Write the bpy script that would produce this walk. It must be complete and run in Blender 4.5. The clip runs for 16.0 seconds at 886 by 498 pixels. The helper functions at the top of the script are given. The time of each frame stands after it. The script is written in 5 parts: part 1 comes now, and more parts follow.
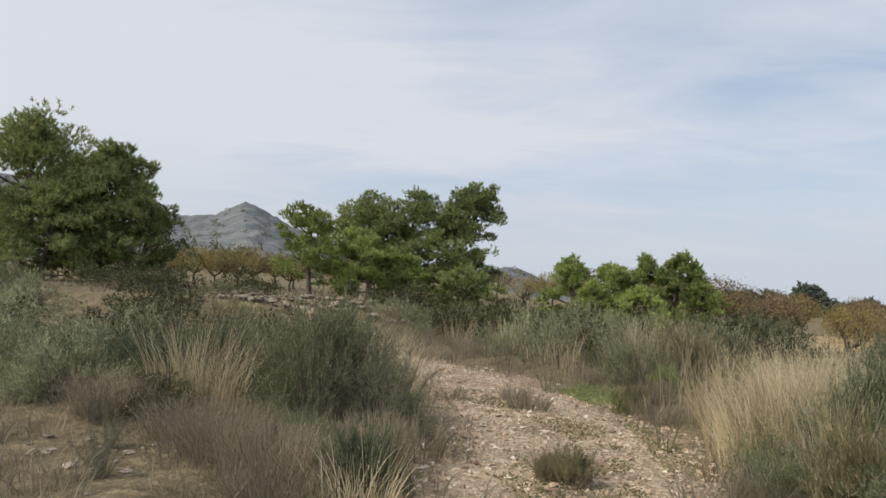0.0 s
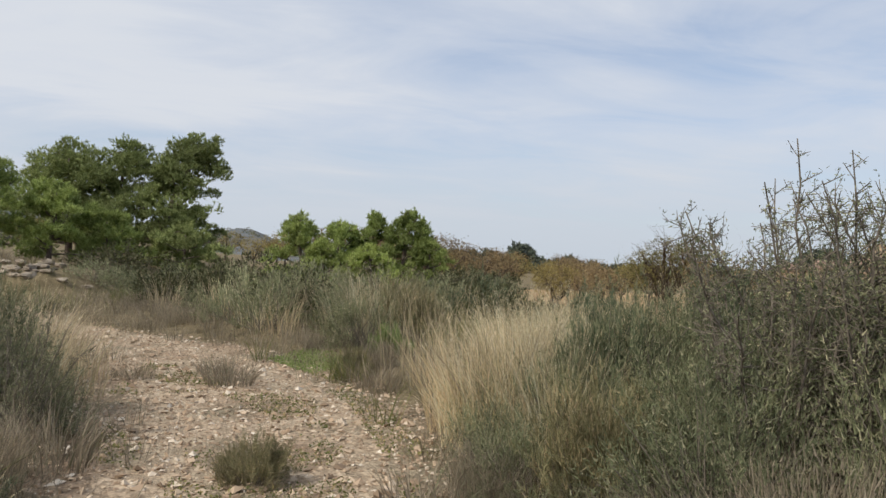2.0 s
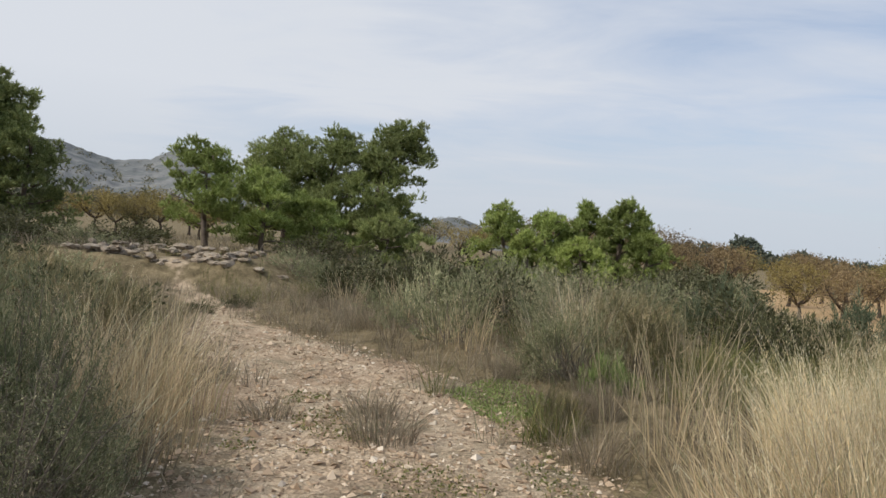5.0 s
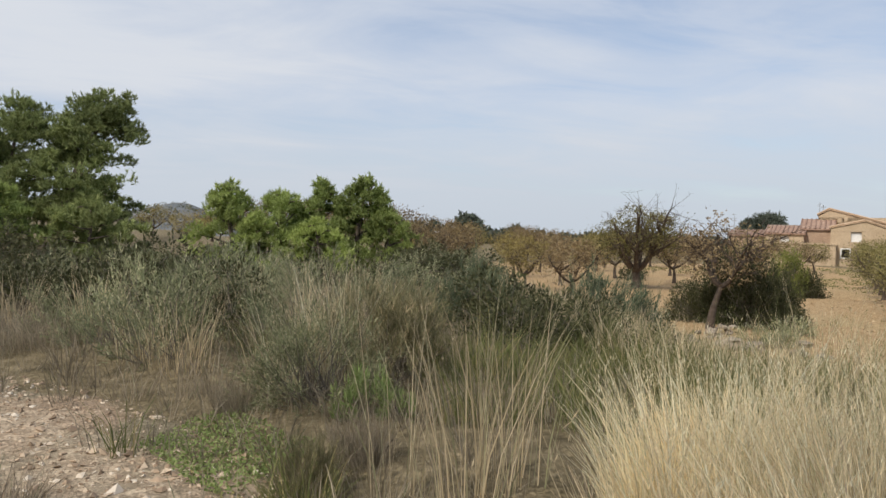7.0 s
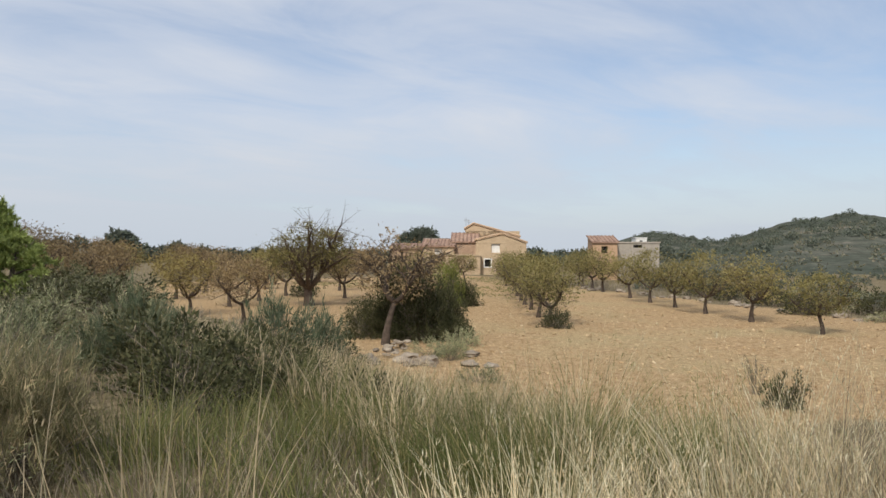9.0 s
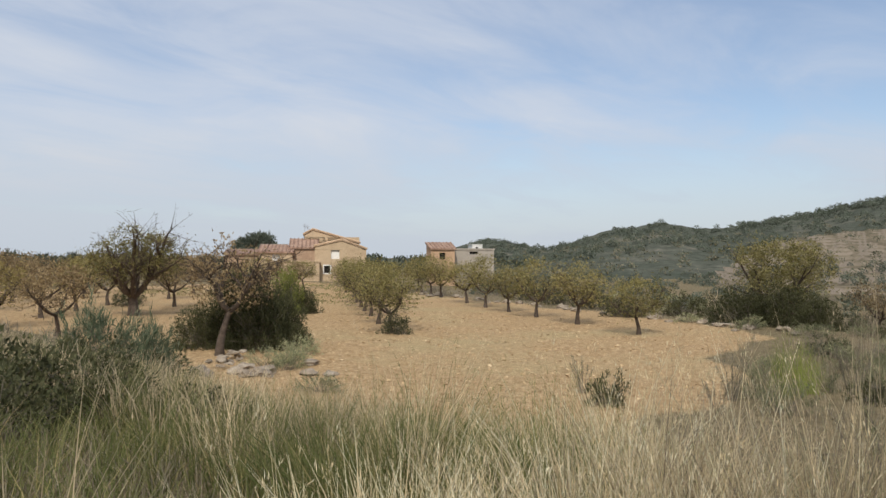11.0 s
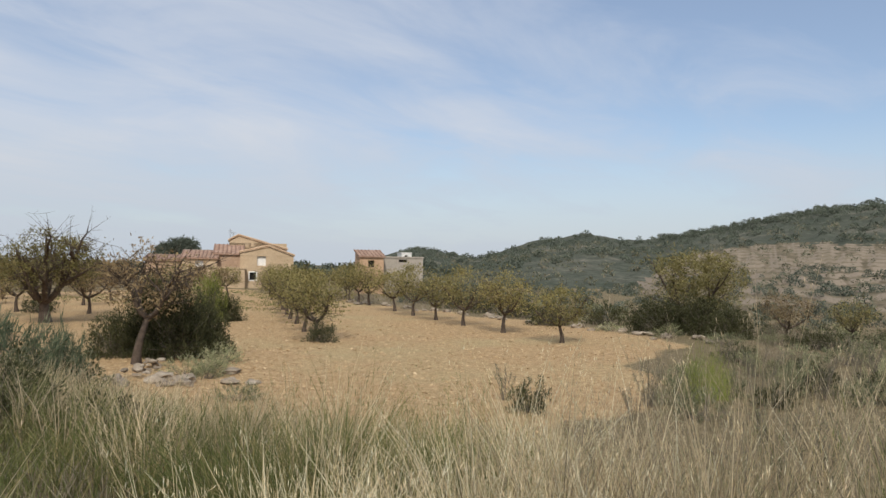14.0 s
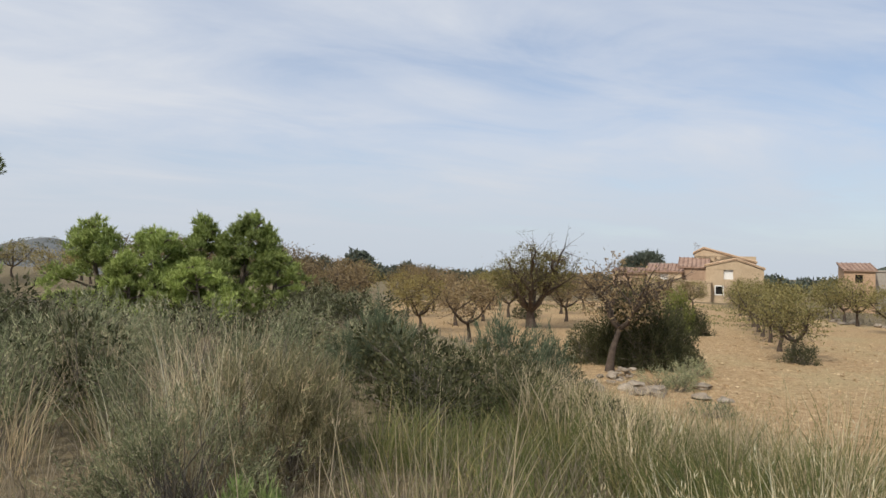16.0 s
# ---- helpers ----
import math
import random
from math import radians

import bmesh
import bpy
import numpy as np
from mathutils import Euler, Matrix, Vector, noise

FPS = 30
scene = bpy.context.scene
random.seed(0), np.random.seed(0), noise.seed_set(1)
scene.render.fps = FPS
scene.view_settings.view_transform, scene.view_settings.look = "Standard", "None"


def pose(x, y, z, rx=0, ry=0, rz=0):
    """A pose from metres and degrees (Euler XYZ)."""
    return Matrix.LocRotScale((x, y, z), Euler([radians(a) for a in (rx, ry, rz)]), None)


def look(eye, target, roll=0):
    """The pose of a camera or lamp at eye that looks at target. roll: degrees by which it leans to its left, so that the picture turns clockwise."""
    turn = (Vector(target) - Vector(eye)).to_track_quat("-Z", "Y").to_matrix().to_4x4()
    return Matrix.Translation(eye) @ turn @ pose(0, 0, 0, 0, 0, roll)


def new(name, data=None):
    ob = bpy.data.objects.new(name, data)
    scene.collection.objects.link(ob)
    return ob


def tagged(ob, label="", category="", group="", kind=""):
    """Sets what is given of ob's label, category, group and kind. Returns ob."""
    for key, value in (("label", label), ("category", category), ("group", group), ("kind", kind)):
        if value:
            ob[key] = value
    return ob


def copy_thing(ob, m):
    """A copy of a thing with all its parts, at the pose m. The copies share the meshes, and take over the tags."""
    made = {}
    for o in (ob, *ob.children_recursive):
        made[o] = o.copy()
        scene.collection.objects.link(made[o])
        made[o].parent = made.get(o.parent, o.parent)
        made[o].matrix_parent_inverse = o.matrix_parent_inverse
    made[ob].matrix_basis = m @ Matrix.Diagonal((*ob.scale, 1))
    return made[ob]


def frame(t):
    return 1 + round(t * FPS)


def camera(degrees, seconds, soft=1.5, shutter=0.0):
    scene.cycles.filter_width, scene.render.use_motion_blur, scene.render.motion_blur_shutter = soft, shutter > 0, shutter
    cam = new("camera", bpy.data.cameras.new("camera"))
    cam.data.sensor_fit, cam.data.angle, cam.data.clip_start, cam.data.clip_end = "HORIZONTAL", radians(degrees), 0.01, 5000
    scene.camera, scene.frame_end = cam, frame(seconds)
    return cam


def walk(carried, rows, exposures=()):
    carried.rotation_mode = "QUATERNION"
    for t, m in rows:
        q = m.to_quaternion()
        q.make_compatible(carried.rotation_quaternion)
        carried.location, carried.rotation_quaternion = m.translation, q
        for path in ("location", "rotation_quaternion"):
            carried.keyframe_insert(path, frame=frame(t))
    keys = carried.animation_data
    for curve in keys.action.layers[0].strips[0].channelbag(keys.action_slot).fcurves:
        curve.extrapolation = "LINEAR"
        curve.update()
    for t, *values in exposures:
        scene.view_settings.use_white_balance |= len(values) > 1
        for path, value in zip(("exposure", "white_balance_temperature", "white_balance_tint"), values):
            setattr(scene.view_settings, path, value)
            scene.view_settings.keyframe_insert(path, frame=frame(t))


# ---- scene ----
cam = camera(62.4, 16.0)
PATH = [
    (0, (0.328, -2.35, 1.433), (0.015, -0.378, 1.532), 3.1),
    (0.5, (0.336, -2.089, 1.396), (0.387, -0.091, 1.477), 3.3),
    (1, (0.396, -1.731, 1.404), (0.808, 0.225, 1.465), 2.8),
    (1.5, (0.542, -1.458, 1.369), (1.073, 0.47, 1.4), 2.6),
    (2, (0.62, -1.127, 1.365), (1.021, 0.832, 1.393), 2.4),
    (2.5, (0.673, -0.736, 1.388), (0.916, 1.249, 1.442), 2.6),
    (3, (0.735, -0.317, 1.372), (0.798, 1.679, 1.469), 2.5),
    (3.2, (0.758, -0.193, 1.397), (0.736, 1.804, 1.506), 2.2),
    (5.3, (0.835, 1.673, 1.482), (0.677, 3.666, 1.439), 3.6),
    (5.5, (0.862, 1.867, 1.451), (0.792, 3.865, 1.407), 3.1),
    (6, (0.888, 2.305, 1.488), (0.98, 4.302, 1.43), 2.3),
    (6.5, (0.852, 2.75, 1.461), (1.158, 4.725, 1.392), 1.8),
    (7, (0.934, 3.221, 1.461), (1.487, 5.143, 1.414), 1.3),
    (7.5, (1.004, 3.575, 1.528), (1.777, 5.419, 1.534), 0.5),
    (8, (1.068, 4.023, 1.537), (2.104, 5.734, 1.577), 0.3),
    (8.5, (1.228, 4.31, 1.52), (2.442, 5.899, 1.524), 0.4),
    (9, (1.337, 4.455, 1.582), (2.668, 5.948, 1.587), 0.1),
    (9.5, (1.372, 4.505, 1.6), (2.819, 5.886, 1.621), 0.2),
    (10, (1.368, 4.51, 1.597), (2.901, 5.794, 1.626), 0.2),
    (12.5, (1.345, 4.449, 1.601), (3.038, 5.513, 1.611), 0.5),
    (13, (1.371, 4.407, 1.614), (3.1, 5.411, 1.633), 0.7),
    (13.5, (1.396, 4.405, 1.615), (3.155, 5.355, 1.647), 0.9),
    (14, (1.352, 4.41, 1.594), (3.079, 5.418, 1.641), 0.8),
    (14.5, (1.313, 4.399, 1.626), (2.908, 5.604, 1.686), 0.5),
    (15, (1.277, 4.431, 1.609), (2.667, 5.867, 1.684), 0.5),
    (15.5, (1.209, 4.352, 1.633), (2.326, 6.009, 1.712), 0.4),
    (16, (1.157, 4.424, 1.599), (1.988, 6.243, 1.659), 1.3),
]
walk(cam, [(t, look(eye, target, roll)) for t, eye, target, roll in PATH],
     [(0, 0.0), (9, 0.0), (12.5, -0.06), (14, -0.06), (16, 0.0)])

# ---- world and sun ----
SUN_ELEVATION, SUN_AZIMUTH = 44.0, -120.0   # degrees; azimuth clockwise from +y
world = bpy.data.worlds.new("world")
scene.world = world
world.use_nodes = True
wn, wl = world.node_tree.nodes, world.node_tree.links
wn.clear()


def wnode(kind, **sockets):
    n = wn.new(kind)
    for key, value in sockets.items():
        n.inputs[key].default_value = value
    return n


def wmath(op, a, b):
    n = wn.new("ShaderNodeMath")
    n.operation = op
    for i, v in enumerate((a, b)):
        if isinstance(v, (int, float)):
            n.inputs[i].default_value = v
        else:
            wl.new(v, n.inputs[i])
    return n.outputs[0]


def wramp(source, stops):
    n = wn.new("ShaderNodeValToRGB")
    while len(n.color_ramp.elements) < len(stops):
        n.color_ramp.elements.new(0.5)
    for e, (p, c) in zip(n.color_ramp.elements, stops):
        e.position, e.color = p, (*c, 1) if len(c) == 3 else c
    wl.new(source, n.inputs[0])
    return n.outputs[0]


sky = wn.new("ShaderNodeTexSky")
sky.sky_type, sky.sun_disc = "NISHITA", False
sky.sun_elevation, sky.sun_rotation = radians(SUN_ELEVATION), radians(SUN_AZIMUTH)
sky.air_density, sky.dust_density, sky.ozone_density = 1.0, 0.5, 2.0
coord = wn.new("ShaderNodeTexCoord")
sep = wn.new("ShaderNodeSeparateXYZ")
wl.new(coord.outputs["Generated"], sep.inputs[0])
high = wmath("ADD", wmath("MAXIMUM", sep.outputs[2], 0.0), 0.10)
flat = wn.new("ShaderNodeCombineXYZ")
wl.new(wmath("DIVIDE", sep.outputs[0], high), flat.inputs[0])
wl.new(wmath("DIVIDE", sep.outputs[1], high), flat.inputs[1])
turn = wn.new("ShaderNodeMapping")
turn.inputs["Rotation"].default_value = (0, 0, radians(28))
turn.inputs["Scale"].default_value = (0.6, 1.0, 1.0)
wl.new(flat.outputs[0], turn.inputs[0])
veil = wnode("ShaderNodeTexNoise", Scale=0.42, Detail=7.0, Roughness=0.5, Distortion=0.4)
wl.new(turn.outputs[0], veil.inputs["Vector"])
wisp = wnode("ShaderNodeTexNoise", Scale=1.5, Detail=8.0, Roughness=0.6, Distortion=0.8)
wl.new(turn.outputs[0], wisp.inputs["Vector"])
both = wmath("ADD", wmath("MULTIPLY", veil.outputs[0], 0.74), wmath("MULTIPLY", wisp.outputs[0], 0.26))
both = wmath("SUBTRACT", both, wmath("MULTIPLY", wmath("ADD", sep.outputs[0], -0.3), 0.14))   # thinner cloud to the east
cover = wramp(both, [(0.36, (0.28,) * 3), (0.46, (0.76,) * 3), (0.56, (1.0,) * 3)])
tone = wramp(both, [(0.38, (0.53, 0.605, 0.75)), (0.58, (0.69, 0.725, 0.785))])
skymix = wn.new("ShaderNodeMix")
skymix.data_type = "RGBA"
dim = wn.new("ShaderNodeMix")
dim.data_type, dim.blend_type = "RGBA", "MULTIPLY"
dim.inputs[0].default_value = 1.0
wl.new(sky.outputs[0], dim.inputs[6])
dim.inputs[7].default_value = (0.125, 0.125, 0.125, 1)
wl.new(cover, skymix.inputs[0])
wl.new(dim.outputs[2], skymix.inputs[6])
wl.new(tone, skymix.inputs[7])
low = wramp(sep.outputs[2], [(0.0, (1.0,) * 3), (0.07, (0.65,) * 3), (0.18, (0.0,) * 3)])
haze = wn.new("ShaderNodeMix")
haze.data_type = "RGBA"
wl.new(low, haze.inputs[0])
wl.new(skymix.outputs[2], haze.inputs[6])
haze.inputs[7].default_value = (0.56, 0.617, 0.69, 1)
back = wn.new("ShaderNodeBackground")
back.inputs[1].default_value = 1.0
wl.new(haze.outputs[2], back.inputs[0])
wl.new(back.outputs[0], wn.new("ShaderNodeOutputWorld").inputs[0])

sun = new("sun", bpy.data.lights.new("sun", "SUN"))
sun.data.energy, sun.data.angle, sun.data.color = 3.2, radians(4), (1.0, 0.93, 0.82)
sa, se = radians(SUN_AZIMUTH), radians(SUN_ELEVATION)
sun.matrix_world = look((math.sin(sa) * math.cos(se) * 50, math.cos(sa) * math.cos(se) * 50, math.sin(se) * 50), (0, 0, 0))


# ---- materials ----
def material(name):
    m = bpy.data.materials.new(name)
    m.use_nodes = True
    nt = m.node_tree
    return m, nt, nt.nodes["Principled BSDF"]


def ramp_on(nt, source, stops):
    n = nt.nodes.new("ShaderNodeValToRGB")
    while len(n.color_ramp.elements) < len(stops):
        n.color_ramp.elements.new(0.5)
    for e, (p, c) in zip(n.color_ramp.elements, stops):
        e.position, e.color = p, (*c, 1)
    nt.links.new(source, n.inputs[0])
    return n.outputs[0]


def noise_on(nt, scale, detail=5.0, rough=0.6, vector=None):
    n = nt.nodes.new("ShaderNodeTexNoise")
    n.inputs["Scale"].default_value, n.inputs["Detail"].default_value = scale, detail
    n.inputs["Roughness"].default_value = rough
    if vector is None:
        vector = nt.nodes.new("ShaderNodeNewGeometry").outputs["Position"]
    nt.links.new(vector, n.inputs["Vector"])
    return n.outputs[0]


def mix_on(nt, factor, a, b, blend="MIX"):
    n = nt.nodes.new("ShaderNodeMix")
    n.data_type, n.blend_type = "RGBA", blend
    for slot, v in ((0, factor), (6, a), (7, b)):
        if isinstance(v, (int, float)):
            n.inputs[slot].default_value = v
        elif isinstance(v, tuple):
            n.inputs[slot].default_value = (*v, 1)
        else:
            nt.links.new(v, n.inputs[slot])
    return n.outputs[2]


def math_on(nt, op, a, b):
    n = nt.nodes.new("ShaderNodeMath")
    n.operation = op
    n.use_clamp = True
    for i, v in enumerate((a, b)):
        if isinstance(v, (int, float)):
            n.inputs[i].default_value = v
        else:
            nt.links.new(v, n.inputs[i])
    return n.outputs[0]


def bump_on(nt, shader, height, strength, distance):
    n = nt.nodes.new("ShaderNodeBump")
    n.inputs["Strength"].default_value, n.inputs["Distance"].default_value = strength, distance
    nt.links.new(height, n.inputs["Height"])
    nt.links.new(n.outputs[0], shader.inputs["Normal"])


def leafy(name, stops, through_share=0.25, patch=0.35, patch_scale=0.8, rough=0.7):
    """Leaves and blades: colour varies blade by blade and patch by patch; some light passes through."""
    m, nt, p = material(name)
    geo = nt.nodes.new("ShaderNodeNewGeometry")
    col = ramp_on(nt, geo.outputs["Random Per Island"], stops)
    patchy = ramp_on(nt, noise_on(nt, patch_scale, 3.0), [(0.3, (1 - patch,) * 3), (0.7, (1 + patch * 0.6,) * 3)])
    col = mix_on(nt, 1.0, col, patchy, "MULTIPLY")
    info = nt.nodes.new("ShaderNodeObjectInfo")
    col = mix_on(nt, 1.0, col, ramp_on(nt, info.outputs["Random"], [(0.0, (0.83, 0.84, 0.83)), (0.5, (1.0, 1.0, 1.0)), (1.0, (1.18, 1.15, 1.12))]), "MULTIPLY")
    nt.links.new(col, p.inputs["Base Color"])
    p.inputs["Roughness"].default_value = rough
    p.inputs["Specular IOR Level"].default_value = 0.25
    tr = nt.nodes.new("ShaderNodeBsdfTranslucent")
    nt.links.new(col, tr.inputs[0])
    mx = nt.nodes.new("ShaderNodeMixShader")
    mx.inputs[0].default_value = through_share
    nt.links.new(p.outputs[0], mx.inputs[1])
    nt.links.new(tr.outputs[0], mx.inputs[2])
    nt.links.new(mx.outputs[0], nt.nodes["Material Output"].inputs[0])
    return m


def rough_solid(name, stops, scale, bump=0.4, distance=0.02, rough=0.9, fine=None, per_object=0.0):
    """Bark, stone, plaster: two scales of mottling and a relief."""
    m, nt, p = material(name)
    a = noise_on(nt, scale, 6.0, 0.65)
    col = ramp_on(nt, a, stops)
    b = noise_on(nt, fine or scale * 9, 4.0, 0.7)
    col = mix_on(nt, 1.0, col, ramp_on(nt, b, [(0.25, (0.72,) * 3), (0.75, (1.2,) * 3)]), "MULTIPLY")
    if per_object:
        info = nt.nodes.new("ShaderNodeObjectInfo")
        col = mix_on(nt, 1.0, col, ramp_on(nt, info.outputs["Random"], [(0.0, (1 - per_object,) * 3), (1.0, (1 + per_object,) * 3)]), "MULTIPLY")
    nt.links.new(col, p.inputs["Base Color"])
    p.inputs["Roughness"].default_value = rough
    p.inputs["Specular IOR Level"].default_value = 0.2
    bump_on(nt, p, b, bump, distance)
    return m


STRAW = leafy("straw_blades", [(0.0, (0.558, 0.447, 0.258)), (0.35, (0.77, 0.655, 0.44)), (0.75, (0.83, 0.79, 0.60)), (1.0, (0.461, 0.411, 0.231))], 0.42)
DRY = leafy("dry_blades", [(0.0, (0.185, 0.152, 0.112)), (0.5, (0.32, 0.268, 0.195)), (0.85, (0.45, 0.38, 0.285)), (1.0, (0.155, 0.17, 0.09))], 0.38)
GREEN = leafy("green_blades", [(0.0, (0.095, 0.122, 0.04)), (0.5, (0.17, 0.185, 0.066)), (0.85, (0.265, 0.255, 0.105)), (1.0, (0.48, 0.38, 0.19))], 0.4)
WEED = leafy("weed_leaves", [(0.0, (0.16, 0.22, 0.07)), (0.6, (0.24, 0.31, 0.11)), (1.0, (0.34, 0.37, 0.17))], 0.3)
BLEACHED = leafy("bleached_blades", [(0.0, (0.36, 0.295, 0.185)), (0.4, (0.55, 0.445, 0.285)), (0.8, (0.75, 0.62, 0.43)), (1.0, (0.28, 0.285, 0.15))], 0.42)
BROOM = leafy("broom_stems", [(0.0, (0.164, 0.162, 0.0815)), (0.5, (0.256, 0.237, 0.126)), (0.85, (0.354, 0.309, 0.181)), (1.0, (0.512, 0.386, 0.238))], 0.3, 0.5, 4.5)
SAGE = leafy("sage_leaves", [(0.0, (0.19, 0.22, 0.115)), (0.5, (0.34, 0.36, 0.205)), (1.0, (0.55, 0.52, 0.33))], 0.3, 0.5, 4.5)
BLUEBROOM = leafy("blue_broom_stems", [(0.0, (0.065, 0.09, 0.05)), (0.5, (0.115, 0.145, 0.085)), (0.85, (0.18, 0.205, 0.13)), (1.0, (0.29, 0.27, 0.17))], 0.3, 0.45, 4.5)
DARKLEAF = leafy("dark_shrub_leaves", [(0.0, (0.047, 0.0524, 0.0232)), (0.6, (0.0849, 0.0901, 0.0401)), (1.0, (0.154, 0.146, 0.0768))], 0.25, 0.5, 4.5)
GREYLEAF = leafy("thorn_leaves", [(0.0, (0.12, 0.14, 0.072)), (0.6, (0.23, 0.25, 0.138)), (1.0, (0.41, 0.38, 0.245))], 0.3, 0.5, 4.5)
LIME = leafy("lime_leaves", [(0.0, (0.16, 0.20, 0.04)), (0.6, (0.27, 0.32, 0.07)), (1.0, (0.36, 0.38, 0.12))], 0.3)
OLIVE = leafy("olive_green_leaves", [(0.0, (0.11, 0.13, 0.03)), (0.6, (0.18, 0.20, 0.055)), (1.0, (0.26, 0.27, 0.09))], 0.3)
PINE = leafy("pine_needles", [(0.0, (0.14, 0.175, 0.064)), (0.5, (0.255, 0.305, 0.115)), (1.0, (0.41, 0.445, 0.19))], 0.3, 0.4, 0.5)
PINE_YOUNG = leafy("young_pine_needles", [(0.0, (0.183, 0.231, 0.0615)), (0.5, (0.321, 0.394, 0.117)), (1.0, (0.458, 0.521, 0.202))], 0.3, 0.35, 0.6)
ALMOND = leafy("almond_leaves", [(0.0, (0.145, 0.135, 0.05)), (0.5, (0.245, 0.215, 0.08)), (1.0, (0.35, 0.295, 0.13))], 0.28, 0.3, 0.4)
ALMOND_RED = leafy("browned_almond_leaves", [(0.0, (0.16, 0.115, 0.065)), (0.6, (0.25, 0.185, 0.10)), (1.0, (0.34, 0.26, 0.14))], 0.25, 0.3, 0.4)
ALMOND_GOLD = leafy("golden_almond_leaves", [(0.0, (0.215, 0.17, 0.06)), (0.6, (0.31, 0.25, 0.09)), (1.0, (0.40, 0.325, 0.14))], 0.28, 0.3, 0.4)
# leaf green greyed and blued: distance haze is mixed into this base colour
WOODS = leafy("hazed_tree_leaves", [(0.0, (0.0672, 0.0861, 0.0608)), (0.6, (0.107, 0.126, 0.0972)), (1.0, (0.162, 0.176, 0.146))], 0.1, 0.3, 0.05)
SCRUB = leafy("far_scrub_leaves", [(0.0, (0.115, 0.127, 0.0845)), (0.6, (0.172, 0.171, 0.117)), (1.0, (0.253, 0.22, 0.156))], 0.1, 0.3, 0.05)
BARK = rough_solid("bark", [(0.3, (0.055, 0.042, 0.033)), (0.7, (0.13, 0.10, 0.08))], 6, 0.7, 0.03)
PINEBARK = rough_solid("pine_bark", [(0.3, (0.09, 0.07, 0.055)), (0.7, (0.21, 0.17, 0.14))], 5, 0.7, 0.03)
TWIG = rough_solid("twig", [(0.3, (0.12, 0.10, 0.08)), (0.7, (0.24, 0.21, 0.17))], 20, 0.3, 0.004)
STONE = rough_solid("limestone", [(0.3, (0.17, 0.135, 0.10)), (0.5, (0.29, 0.24, 0.185)), (0.7, (0.43, 0.37, 0.295))], 3, 0.8, 0.02, 0.9, 26, 0.15)
PEBBLE, pnt, pp = material("pebble")
pgeo = pnt.nodes.new("ShaderNodeNewGeometry")
pcol = ramp_on(pnt, pgeo.outputs["Random Per Island"], [(0.0, (0.20, 0.14, 0.09)), (0.4, (0.38, 0.275, 0.185)), (0.8, (0.52, 0.41, 0.30)), (1.0, (0.66, 0.58, 0.48))])
pnt.links.new(pcol, pp.inputs["Base Color"])
pp.inputs["Roughness"].default_value = 0.9
CLOD, cnt, cp = material("clod")
cgeo = cnt.nodes.new("ShaderNodeNewGeometry")
ccol = ramp_on(cnt, cgeo.outputs["Random Per Island"], [(0.0, (0.27, 0.175, 0.09)), (0.45, (0.46, 0.33, 0.19)), (0.8, (0.55, 0.405, 0.235)), (1.0, (0.62, 0.48, 0.31))])
cnt.links.new(ccol, cp.inputs["Base Color"])
cp.inputs["Roughness"].default_value = 0.95

# ground: scrub earth, with a worn stony track and a tilled field by their own masks
EARTH, ent, ep = material("earth")
e_big, e_mid, e_fine = noise_on(ent, 0.5, 4.0), noise_on(ent, 4.0, 6.0, 0.7), noise_on(ent, 38.0, 6.0, 0.75)
scrubcol = ramp_on(ent, e_mid, [(0.3, (0.105, 0.085, 0.05)), (0.5, (0.20, 0.16, 0.095)), (0.7, (0.31, 0.25, 0.155))])
trackcol = ramp_on(ent, e_mid, [(0.28, (0.24, 0.165, 0.11)), (0.5, (0.37, 0.275, 0.19)), (0.72, (0.54, 0.43, 0.315))])
trackcol = mix_on(ent, ramp_on(ent, noise_on(ent, 0.9, 4.0), [(0.45, (0, 0, 0)), (0.58, (0.75,) * 3)]), trackcol, (0.19, 0.175, 0.115))
fieldcol = ramp_on(ent, e_mid, [(0.3, (0.27, 0.17, 0.09)), (0.5, (0.44, 0.305, 0.165)), (0.7, (0.58, 0.43, 0.26))])
fieldcol = mix_on(ent, ramp_on(ent, noise_on(ent, 0.16, 4.0), [(0.52, (0, 0, 0)), (0.68, (0.45,) * 3)]), fieldcol, (0.42, 0.36, 0.20))


lane = ent.nodes.new("ShaderNodeAttribute")
lane.attribute_name = "lane"
trackcol = mix_on(ent, math_on(ent, "MULTIPLY", lane.outputs["Fac"], 0.75), trackcol, ramp_on(ent, e_mid, [(0.3, (0.44, 0.335, 0.23)), (0.7, (0.65, 0.53, 0.39))]))


def mask(name):
    a = ent.nodes.new("ShaderNodeAttribute")
    a.attribute_name = name
    v = math_on(ent, "ADD", a.outputs["Fac"], math_on(ent, "MULTIPLY", e_mid, 0.45))
    return ramp_on(ent, v, [(0.58, (0, 0, 0)), (0.80, (1, 1, 1))])


ecol = mix_on(ent, mask("track"), scrubcol, trackcol)
ecol = mix_on(ent, mask("field"), ecol, fieldcol)
ecol = mix_on(ent, 1.0, ecol, ramp_on(ent, e_fine, [(0.28, (0.52,) * 3), (0.72, (1.38,) * 3)]), "MULTIPLY")
ent.links.new(ecol, ep.inputs["Base Color"])
ep.inputs["Roughness"].default_value = 0.95
ep.inputs["Specular IOR Level"].default_value = 0.1
bump_on(ent, ep, math_on(ent, "ADD", e_fine, math_on(ent, "MULTIPLY", noise_on(ent, 9.0, 3.0, 0.6), 0.9)), 0.8, 0.05)


